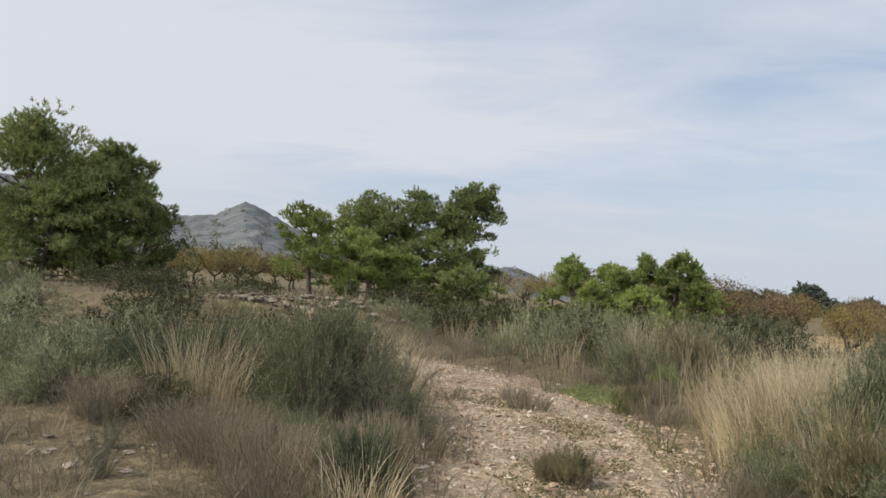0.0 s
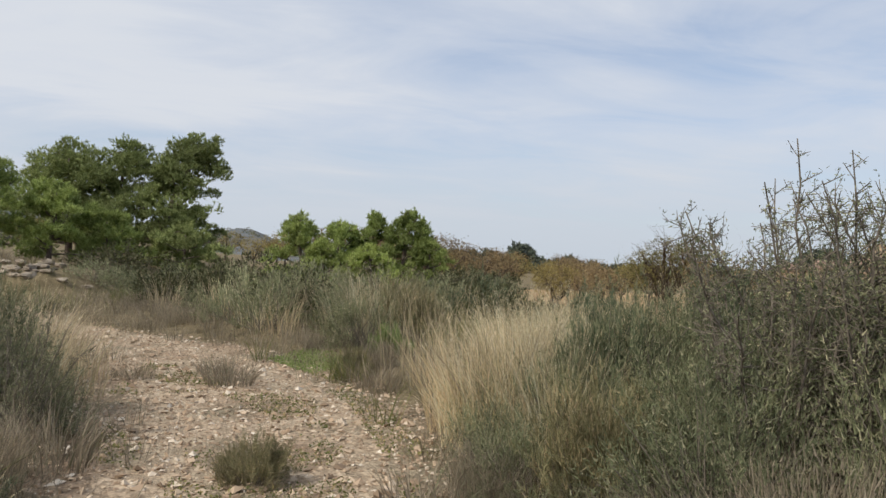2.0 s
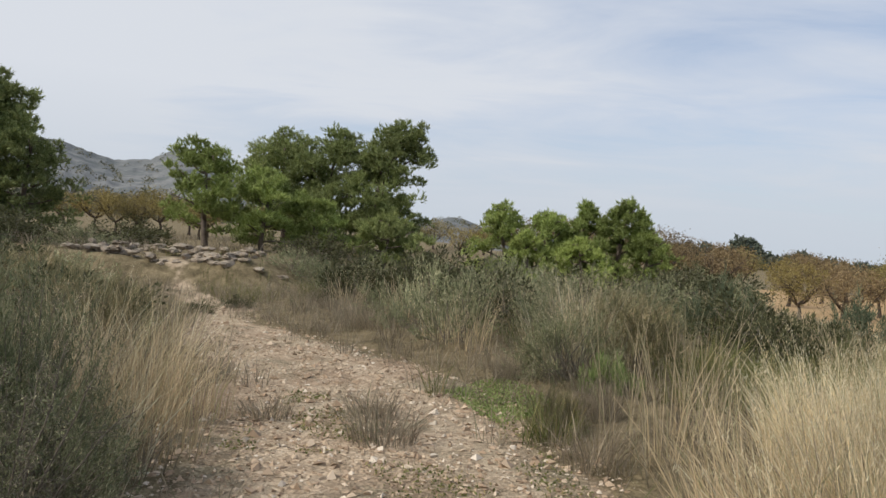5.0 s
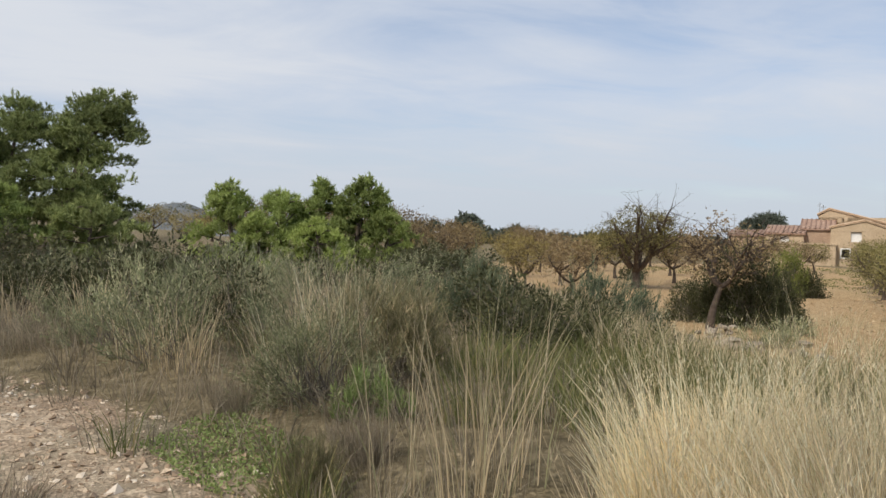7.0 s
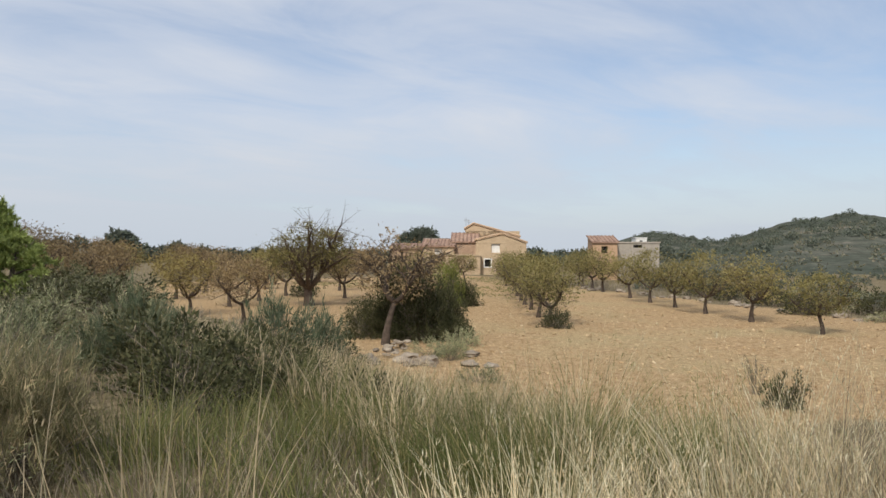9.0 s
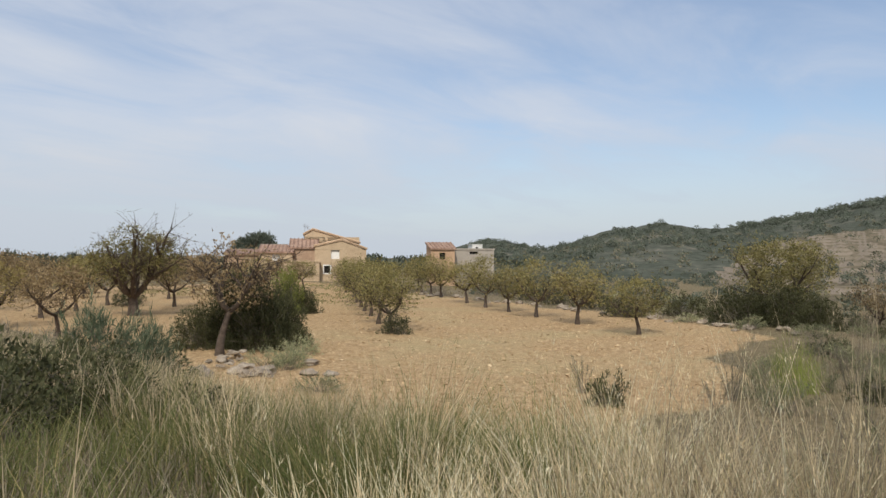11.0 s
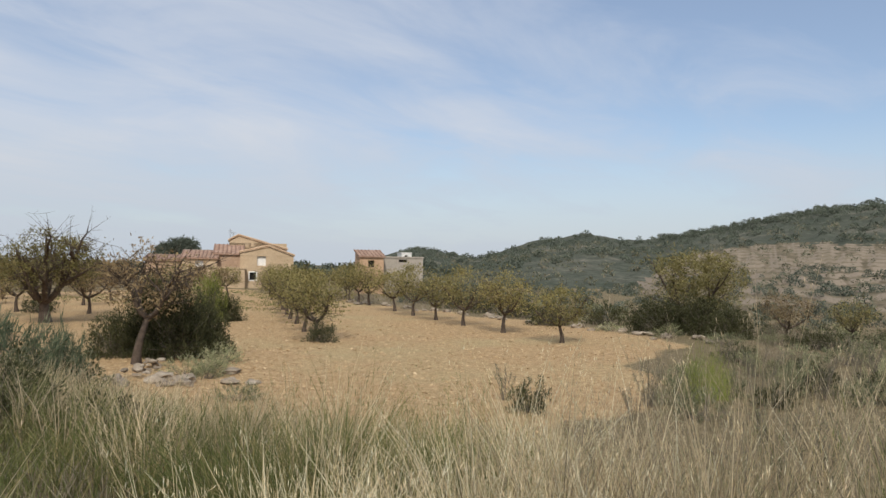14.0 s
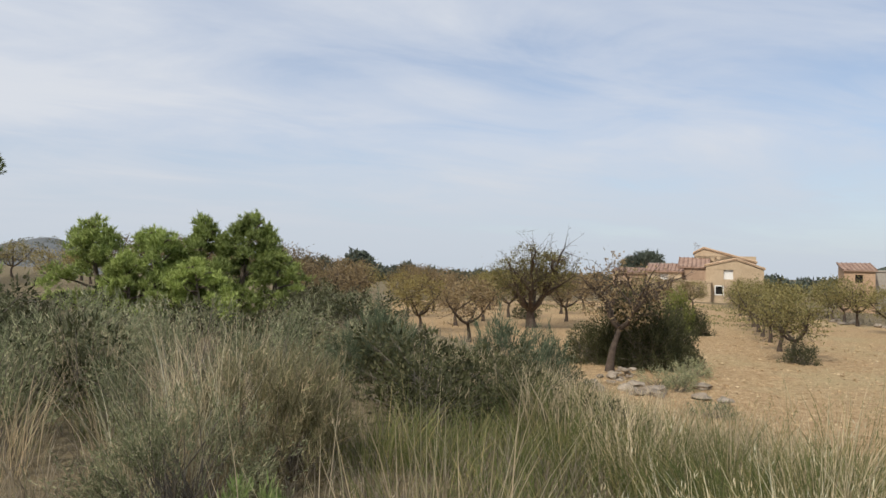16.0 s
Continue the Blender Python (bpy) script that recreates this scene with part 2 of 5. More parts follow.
# ---- mesh helpers ----
class Geo:
    """Gathers vertices and faces; every added batch keeps its own islands."""

    def __init__(self):
        self.v, self.loops, self.counts, self.n = [], [], [], 0

    def add(self, verts, faces):
        verts, faces = np.asarray(verts, float).reshape(-1, 3), np.asarray(faces, int)
        self.v.append(verts)
        self.loops.append(faces.ravel() + self.n)
        self.counts.append(np.full(len(faces), faces.shape[1]))
        self.n += len(verts)
        return self

    def mesh(self, name, mat, smooth=True):
        me = bpy.data.meshes.new(name)
        v, l, c = np.concatenate(self.v), np.concatenate(self.loops), np.concatenate(self.counts)
        me.vertices.add(len(v))
        me.vertices.foreach_set("co", v.ravel())
        me.loops.add(len(l))
        me.loops.foreach_set("vertex_index", l.astype(np.int32))
        me.polygons.add(len(c))
        me.polygons.foreach_set("loop_start", np.concatenate(([0], np.cumsum(c)[:-1])).astype(np.int32))
        me.polygons.foreach_set("loop_total", c.astype(np.int32))
        me.polygons.foreach_set("use_smooth", np.full(len(c), smooth))
        me.materials.append(mat)
        me.update(calc_edges=True)
        return me


def part(name, geo, mat, parent, label="", smooth=True):
    ob = new(name, geo.mesh(name, mat, smooth))
    ob.parent = parent
    if label:
        ob["label"] = label
    return ob


def thing(name, label, category, group="", m=None):
    ob = tagged(new(name), label, category, group)
    ob.empty_display_size = 0.1
    if m is not None:
        ob.matrix_basis = m
    return ob


def sheet(name, geo, mat, label, category, kind, smooth=True):
    return tagged(new(name, geo.mesh(name, mat, smooth)), label, category, "", kind)


def rows_of_quads(n, k):
    """Faces of n strips with k pairs of points each."""
    base = np.arange(n)[:, None, None] * (2 * k) + np.arange(k - 1)[None, :, None] * 2
    return (base + np.array([0, 1, 3, 2])[None, None]).reshape(-1, 4)


def blades(rng, base, height, lean, width, droop=1.8, spread=None, cuts=4):
    """Curved tapering grass blades from the points base."""
    n = len(base)
    h = rng.uniform(*height, n)
    phi = rng.uniform(0, 2 * np.pi, n) if spread is None else spread + rng.normal(0, 0.7, n)
    ln = rng.uniform(*lean, n) * h
    out = np.stack([np.cos(phi), np.sin(phi), np.zeros(n)], 1)
    psi = rng.uniform(0, 2 * np.pi, n)
    side = np.stack([np.cos(psi), np.sin(psi), np.zeros(n)], 1)
    w = rng.uniform(*width, n)
    s = np.array([0.0, 0.4, 0.75, 1.0]) if cuts == 4 else np.array([0.0, 0.55, 1.0])
    taper = np.array([1, 0.85, 0.55, 0.12]) if cuts == 4 else np.array([1, 0.75, 0.12])
    mid = base[:, None] + out[:, None] * (ln[:, None] * s ** droop)[..., None]
    mid = mid + np.array([0, 0, 1.0]) * (h[:, None] * (s - 0.25 * (ln / np.maximum(h, 0.01))[:, None] * s ** 2.5))[..., None]
    half = side[:, None] * (w[:, None] * taper / 2)[..., None]
    return np.stack([mid - half, mid + half], 2).reshape(-1, 3), rows_of_quads(n, cuts)


def unit(v):
    return v / np.maximum(np.linalg.norm(v, axis=-1, keepdims=True), 1e-9)


def leaves(rng, centre, along, length, width):
    """Small pointed leaves (four points each) lying along the given directions."""
    n = len(centre)
    along = unit(along)
    side = unit(np.cross(along, unit(rng.normal(size=(n, 3)))))
    l, w = rng.uniform(*length, n)[:, None], rng.uniform(*width, n)[:, None]
    v = np.stack([centre, centre + along * l * 0.45 + side * w / 2, centre + along * l, centre + along * l * 0.45 - side * w / 2], 1)
    return v.reshape(-1, 3), np.arange(4 * n).reshape(-1, 4)


def needles(rng, centre, along, length, width):
    """Thin leaves that taper to a point, three points each."""
    n = len(centre)
    along = unit(along)
    side = unit(np.cross(along, unit(rng.normal(size=(n, 3)))))
    l, w = rng.uniform(*length, n)[:, None], rng.uniform(*width, n)[:, None]
    v = np.stack([centre - side * w / 2, centre + side * w / 2, centre + along * l], 1)
    return v.reshape(-1, 3), np.arange(3 * n).reshape(-1, 3)


def prisms(a, b, ra, rb, sides=3):
    """Thin tapered rods from the points a to the points b."""
    n = len(a)
    ax = unit(b - a)
    ref = np.where(np.abs(ax[:, 2:3]) < 0.9, np.array([[0, 0, 1.0]]), np.array([[1.0, 0, 0]]))
    u = unit(np.cross(ax, ref))
    w = np.cross(ax, u)
    ang = np.arange(sides) * 2 * np.pi / sides
    ring = np.cos(ang)[None, :, None] * u[:, None] + np.sin(ang)[None, :, None] * w[:, None]
    ra, rb = np.broadcast_to(ra, n)[:, None, None], np.broadcast_to(rb, n)[:, None, None]
    v = np.concatenate([a[:, None] + ring * ra, b[:, None] + ring * rb], 1).reshape(-1, 3)
    i = np.arange(sides)
    f = np.stack([i, (i + 1) % sides, (i + 1) % sides + sides, i + sides], 1)
    return v, (np.arange(n)[:, None, None] * 2 * sides + f).reshape(-1, 4)


def tube(points, radii, sides=8):
    """A limb along points."""
    p = np.asarray(points, float)
    d = unit(np.gradient(p, axis=0))
    ref = np.array([0.31, 0.95, 0.05])
    u = unit(np.cross(d, ref))
    w = np.cross(d, u)
    ang = np.arange(sides) * 2 * np.pi / sides
    v = p[:, None] + (np.cos(ang)[None, :, None] * u[:, None] + np.sin(ang)[None, :, None] * w[:, None]) * np.asarray(radii)[:, None, None]
    f = [[k * sides + i, k * sides + (i + 1) % sides, (k + 1) * sides + (i + 1) % sides, (k + 1) * sides + i] for k in range(len(p) - 1) for i in range(sides)]
    return v.reshape(-1, 3), f


def box(x0, x1, y0, y1, z0, z1):
    v = [(x, y, z) for x in (x0, x1) for y in (y0, y1) for z in (z0, z1)]
    return v, [(0, 1, 3, 2), (4, 6, 7, 5), (0, 4, 5, 1), (2, 3, 7, 6), (0, 2, 6, 4), (1, 5, 7, 3)]


def lump(rng, size, squash=0.7, rough=0.25, level=1):
    """An uneven stone."""
    bm = bmesh.new()
    bmesh.ops.create_icosphere(bm, subdivisions=level, radius=1.0)
    v = np.array([tuple(q.co) for q in bm.verts])
    f = np.array([[q.index for q in face.verts] for face in bm.faces])
    bm.free()
    v = v * (1 + rng.normal(0, rough, (len(v), 1)) * 0.6) * size * np.array([1, rng.uniform(0.6, 1.0), squash])
    return v, f


OCTA = np.array([(1, 0, 0), (0, 1, 0), (-1, 0, 0), (0, -1, 0), (0, 0, 1), (0, 0, -1.0)])
OCTA_F = np.array([(0, 1, 4), (1, 2, 4), (2, 3, 4), (3, 0, 4), (1, 0, 5), (2, 1, 5), (3, 2, 5), (0, 3, 5)])


def bits(rng, centre, size, squash=0.6):
    """Many small angular stones or clods."""
    n = len(centre)
    s = size[:, None, None] * rng.uniform(0.55, 1.2, (n, 6, 3)) * np.array([1, 1, squash])
    v = OCTA[None] * s
    v = v + rng.normal(0, 0.22, (n, 6, 3)) * size[:, None, None]
    a = rng.uniform(0, 2 * np.pi, n)
    c, q = np.cos(a)[:, None], np.sin(a)[:, None]
    v = np.stack([v[..., 0] * c - v[..., 1] * q, v[..., 0] * q + v[..., 1] * c, v[..., 2]], 2) + centre[:, None]
    return v.reshape(-1, 3), (np.arange(n)[:, None, None] * 6 + OCTA_F).reshape(-1, 3)


# ---- the lie of the land ----
def smooth(t):
    t = np.clip(t, 0, 1)
    return t * t * (3 - 2 * t)


TRACK = np.array([(0.5, -60), (0.5, 4.0), (0.35, 5.5), (-0.15, 7.0), (-0.9, 8.7), (-1.9, 10.2), (-3.45, 12.4), (-4.6, 14.9), (-7.4, 18.9)])
TRACK_HALF = np.array([1.15, 1.2, 1.25, 1.3, 1.15, 0.95, 0.5, 0.38, 0.25])


def track_gap(x, y):
    """Distance outside the track's edge (negative on the track)."""
    best = np.full(np.shape(x), 1e9)
    for (a, b, ha, hb) in zip(TRACK[:-1], TRACK[1:], TRACK_HALF[:-1], TRACK_HALF[1:]):
        d = b - a
        t = np.clip(((x - a[0]) * d[0] + (y - a[1]) * d[1]) / (d @ d), 0, 1)
        best = np.minimum(best, np.hypot(x - a[0] - t * d[0], y - a[1] - t * d[1]) - (ha + (hb - ha) * t))
    return best


def wheel_lane(x, y):
    """1 in the two worn lanes of the track."""
    best = np.zeros(np.shape(x))
    for (a, b, ha, hb) in zip(TRACK[:-1], TRACK[1:], TRACK_HALF[:-1], TRACK_HALF[1:]):
        d = b - a
        t = np.clip(((x - a[0]) * d[0] + (y - a[1]) * d[1]) / (d @ d), 0, 1)
        off = np.hypot(x - a[0] - t * d[0], y - a[1] - t * d[1])
        best = np.maximum(best, np.exp(-((off - 0.55 * (ha + (hb - ha) * t)) / 0.24) ** 2) * (off < 2))
    return best


def bank_edge(y):
    return 4.6 + 3.4 * smooth((y - 14) / 10)


def beyond_field(x, y):
    """Metres past the field's far border, which runs beside the almond row."""
    return (x - 31) * 0.889 - (y - 8) * 0.457


def in_field(x, y):
    """1 inside the tilled field, 0 outside."""
    a = smooth((x - bank_edge(y) - 3.6) / 2.0)
    b = smooth((2.5 - beyond_field(x, y)) / 1.5)
    c = smooth((y - 7.6 - (x - 14) * 0.17 - 0.6 * np.sin(0.55 * x) - 0.4 * np.sin(1.3 * x + 1)) / 2.0)
    d = smooth((78 - y) / 6)
    return a * b * c * d


def ground_z(x, y):
    x, y = np.asarray(x, float), np.asarray(y, float)
    z = -1.5 * smooth((x - bank_edge(y)) / 7.0)
    z = z + 0.55 * smooth((-x - 3.8) / 1.5) * smooth((y - 17.3 - 0.25 * (x + 6)) / 1.2)
    z = z - 1.1 * smooth((beyond_field(x, y) - 3) / 18)
    z = z + 0.018 * np.maximum(0, y - 40) * smooth((-x - 5) / 60)
    g = track_gap(x, y)
    z = z + 0.10 * smooth(g / 1.2) * smooth((6 - x) / 3) * smooth((20 - np.abs(y - 6)) / 8)
    bumps = np.sin(x * 1.9 + 0.7 * y) * np.sin(y * 1.7 - 0.4 * x) + 0.6 * np.sin(x * 4.3 + y * 2.9) * np.sin(y * 3.7 - x)
    return z + 0.03 * bumps * smooth((60 - np.hypot(x, y - 5)) / 30) * (0.35 + 0.65 * smooth(g / 0.8))


def stretch(low_far, low_near, high_near, high_far, step, grow=1.22):
    mid = list(np.arange(low_near, high_near, step))
    a, s = mid[-1], step
    up = []
    while a < high_far:
        s *= grow
        a += s
        up.append(a)
    a, s = mid[0], step
    down = []
    while a > low_far:
        s *= grow
        a -= s
        down.append(a)
    return np.array(down[::-1] + mid + up)


gx, gy = stretch(-2500, -9, 14, 2500, 0.22, 1.12), stretch(-2500, -4, 24, 2500, 0.22, 1.12)
X, Y = np.meshgrid(gx, gy, indexing="ij")
nx, ny = len(gx), len(gy)
gi = (np.arange(nx - 1)[:, None] * ny + np.arange(ny - 1)[None]).ravel()
ground_geo = Geo().add(np.stack([X, Y, ground_z(X, Y)], 2), np.stack([gi, gi + ny, gi + ny + 1, gi + 1], 1))
ground = sheet("ground", ground_geo, EARTH, "dry scrubland earth with a stony track and tilled field", "ground", "structure")
for key, values in (("track", smooth(0.5 - (track_gap(X, Y) + 0.16 * np.sin(1.9 * Y + X) + 0.12 * np.sin(4.3 * Y - 2 * X)) / 0.9)), ("field", in_field(X, Y)), ("lane", wheel_lane(X, Y))):
    layer = ground.data.attributes.new(key, "FLOAT", "POINT")
    layer.data.foreach_set("value", values.ravel().astype(np.float32))


# ---- hills ----
def hill_material(name, stops, bands=None):
    m, nt, p = material(name)
    a, b = noise_on(nt, 0.03, 7.0, 0.68), noise_on(nt, 0.35, 5.0, 0.7)
    col = ramp_on(nt, a, stops)
    col = mix_on(nt, 1.0, col, ramp_on(nt, b, [(0.3, (0.6,) * 3), (0.7, (1.3,) * 3)]), "MULTIPLY")
    if bands:
        up = nt.nodes.new("ShaderNodeSeparateXYZ")
        nt.links.new(nt.nodes.new("ShaderNodeNewGeometry").outputs["Normal"], up.inputs[0])
        col = mix_on(nt, ramp_on(nt, up.outputs[2], [(0.955, (1, 1, 1)), (0.988, (0, 0, 0))]), col, bands)
    nt.links.new(col, p.inputs["Base Color"])
    p.inputs["Roughness"].default_value = 1.0
    p.inputs["Specular IOR Level"].default_value = 0.0
    bump_on(nt, p, b, 0.45, 1.5)
    return m


# hillside greens and browns, with a greyish haze tint put into the colour
HILL_GREEN = hill_material("hazed_green_hill", [(0.3, (0.058, 0.07, 0.056)), (0.55, (0.10, 0.108, 0.088)), (0.75, (0.23, 0.205, 0.17))])
# limestone grey, shifted to blue so the colour carries the mountain's haze
HILL_ROCK = hill_material("hazed_grey_hill", [(0.3, (0.115, 0.13, 0.13)), (0.5, (0.175, 0.185, 0.19)), (0.75, (0.28, 0.28, 0.275))])
HILL_TERRACE = hill_material("terraced_slope", [(0.3, (0.10, 0.09, 0.065)), (0.5, (0.165, 0.14, 0.10)), (0.7, (0.28, 0.235, 0.175))], (0.25, 0.21, 0.165))
EYE = np.array([1.0, 3.0])


def ridge_height(az, ridge):
    a = np.array(ridge)
    return np.interp(az, a[:, 0], a[:, 1])


def hill_z(az, r, ridge, near, far, foot, curve):
    """Height of a hillside at a bearing (degrees) and distance."""
    top = 1.55 + far * np.tan(np.radians(ridge_height(az, ridge)))
    t = np.clip((r - near) / (far - near), 0, 1)
    z = foot + (top - foot) * t ** curve
    wob = np.sin(az * 1.3 + r * 0.021) * np.sin(r * 0.047 + az * 0.6) + 0.5 * np.sin(az * 3.1 - r * 0.08)
    crag = np.sin(az * 7.3) * np.sin(az * 3.1 + 1) + 0.6 * np.sin(az * 13.7 + r * 0.05)
    return z + wob * 0.012 * (top - foot + 5) * np.sin(np.pi * t) + 0.016 * (top - foot) * crag * t


def hill(name, ridge, near, far, foot, curve, mat, label, az_step=0.35, steps=60, terrace=0.0):
    az = np.arange(ridge[0][0], ridge[-1][0] + 0.01, az_step)
    r = np.concatenate([np.linspace(near, far, steps), [far * 1.08, far * 1.3]])
    A, R = np.meshgrid(az, r, indexing="ij")
    Z = hill_z(A, np.minimum(R, far), ridge, near, far, foot, curve)
    if terrace:
        slip = 0.35 * np.sin(A * 0.43 + 1.3) + 0.25 * np.sin(A * 1.1 + Z * 0.3)
        k = np.floor(Z / terrace + slip)
        Z = terrace * (k - slip + smooth((Z / terrace + slip - k) * 3.0 - 1.6))
    Z[:, -2] -= 3
    Z[:, -1] = foot - 4
    V = np.stack([EYE[0] + R * np.sin(np.radians(A)), EYE[1] + R * np.cos(np.radians(A)), Z], 2)
    n = len(r)
    i = (np.arange(len(az) - 1)[:, None] * n + np.arange(n - 1)[None]).ravel()
    return sheet(name, Geo().add(V, np.stack([i, i + n, i + n + 1, i + 1], 1)), mat, label, "hill", "structure")


RIDGE_EAST = [(50, -0.6), (54, 0.4), (55.7, 1.0), (57.5, 1.45), (59.7, 1.1), (62.3, 0.65), (64.5, 1.35), (66.7, 2.1), (69.0, 2.35), (70.4, 2.7), (71.6, 2.5), (73.2, 2.2), (75.3, 2.2),
              (79.4, 2.85), (83.3, 3.65), (86.7, 4.3), (89.9, 4.6), (92.8, 4.75), (100, 5.0), (115, 3.5), (135, 1.0)]
RIDGE_TERRACE = [(70, -1.6), (74, -0.3), (77, 0.9), (79.4, 1.5), (84, 2.0), (92.8, 2.3), (105, 2.6), (120, 1.2), (132, 0.0)]
RIDGE_NORTH = [(-75, 3.0), (-60, 4.6), (-45, 6.4), (-38, 5.6), (-33.5, 5.15), (-32.4, 5.05), (-30.5, 4.45), (-29.0, 4.1), (-28.0, 4.25), (-26.7, 4.4), (-25.6, 5.0), (-24.7, 5.5), (-24.2, 5.45),
               (-23.2, 5.0), (-22.2, 4.5), (-21.3, 4.0), (-19, 3.2), (-16, 2.3), (-12, 1.2), (-8, 0.7), (-6, 1.3), (-4.2, 1.68), (-3.2, 1.66), (-2.0, 1.2), (-0.8, 0.7), (2, 0.0)]
hill("hill_east", RIDGE_EAST, 150, 430, -3.0, 1.0, HILL_GREEN, "pine-dotted green hill behind the almond field")
hill("hill_terraces", RIDGE_TERRACE, 75, 260, -3.0, 1.15, HILL_TERRACE, "dry grassy hillside cut into low terraces", 0.3, 260, 0.9)
hill("hill_north", RIDGE_NORTH, 120, 620, 0.0, 1.25, HILL_ROCK, "bare grey rocky mountain with a pointed top")


def scatter_tufts(rng, geo, places, size, per=22, flat=0.75, leaf=1.0):
    """Rounded leafy tufts, each of many small leaves."""
    n = len(places)
    s = rng.uniform(*size, n)
    d = unit(rng.normal(size=(n, per, 3)))
    d[..., 2] = np.abs(d[..., 2])
    rad = rng.uniform(0.55, 1.0, (n, per, 1))
    c = places[:, None] + d * rad * s[:, None, None] * np.array([1, 1, flat * 1.5])
    l = np.repeat(s, per)
    a = rng.normal(size=(n * per, 3)) * 0.7 + d.reshape(-1, 3)
    v, f = needles(rng, c.reshape(-1, 3), a, (0.35 * leaf, 0.65 * leaf), (0.22 * leaf, 0.4 * leaf))
    v = c.reshape(-1, 1, 3) + (v.reshape(-1, 3, 3) - c.reshape(-1, 1, 3)) * l[:, None, None]
    geo.add(v.reshape(-1, 3), f)


def on_hill(rng, n, ridge, near, far, foot, curve, az0, az1, lo, hi, power=1.0):
    az = rng.uniform(az0, az1, n)
    t = lo + (hi - lo) * rng.random(n) ** power
    r = near + (far - near) * t
    z = hill_z(az, r, ridge, near, far, foot, curve)
    return np.stack([EYE[0] + r * np.sin(np.radians(az)), EYE[1] + r * np.cos(np.radians(az)), z], 1)


rng = np.random.default_rng(11)
woods = Geo()
scatter_tufts(rng, woods, on_hill(rng, 760, RIDGE_EAST, 150, 430, -3, 1.0, 56, 112, 0.25, 1.0, 0.8), (0.9, 2.3), 90, 0.75, 0.65)
scatter_tufts(rng, woods, on_hill(rng, 420, RIDGE_EAST, 150, 430, -3, 1.0, 76, 112, 0.82, 1.0), (1.4, 2.6), 90, 0.75, 0.65)
sheet("hillside_pines", woods, WOODS, "scattered dark pines on the far hillside", "trees", "stuff")
woods = Geo()
scatter_tufts(rng, woods, on_hill(rng, 320, RIDGE_TERRACE, 75, 260, -3, 1.15, 72, 112, 0.0, 1.0), (0.3, 1.2), 26)
scatter_tufts(rng, woods, on_hill(rng, 520, RIDGE_EAST, 150, 430, -3, 1.0, 58, 100, 0.0, 0.7), (0.5, 1.7), 26)
hedge = on_hill(rng, 4800, RIDGE_TERRACE, 75, 260, -3, 1.15, 72, 112, 0.04, 0.98)
row = np.abs(hedge[:, 2] / 0.9 - np.round(hedge[:, 2] / 0.9)) < 0.12
gappy = np.sin(hedge[:, 0] * 0.11 + hedge[:, 2] * 2.3) * np.sin(hedge[:, 1] * 0.23 - hedge[:, 2]) > -0.1
scatter_tufts(rng, woods, hedge[row & gappy], (0.2, 0.6), 9)
sheet("hillside_scrub", woods, SCRUB, "low grey-green scrub dotting the far slopes", "scrub", "stuff")
woods = Geo()
az, rr = rng.uniform(56, 108, 330), 58 + 95 * rng.random(330) ** 0.8
px, py = EYE[0] + rr * np.sin(np.radians(az)), EYE[1] + rr * np.cos(np.radians(az))
foot = np.maximum(ground_z(px, py), np.where((az > 71) & (rr > 75), hill_z(az, rr, RIDGE_TERRACE, 75, 260, -3, 1.15), -9))
scatter_tufts(rng, woods, np.stack([px, py, foot - 0.1], 1), (0.5, 1.3), 240, 0.75, 0.42)
sheet("valley_scrub", woods, WOODS, "dark green bushes over the low ground past the field", "scrub", "stuff")
woods = Geo()
scatter_tufts(rng, woods, on_hill(rng, 420, RIDGE_NORTH, 120, 620, 0, 1.25, -50, 0, 0.12, 0.95), (1.0, 2.4), 26)
scatter_tufts(rng, woods, on_hill(rng, 60, RIDGE_NORTH, 120, 620, 0, 1.25, -38, -20, 0.0, 0.15), (2.0, 3.4), 60)
sheet("mountain_scrub", woods, SCRUB, "dark scrub and small pines over the mountain's flank", "scrub", "stuff")


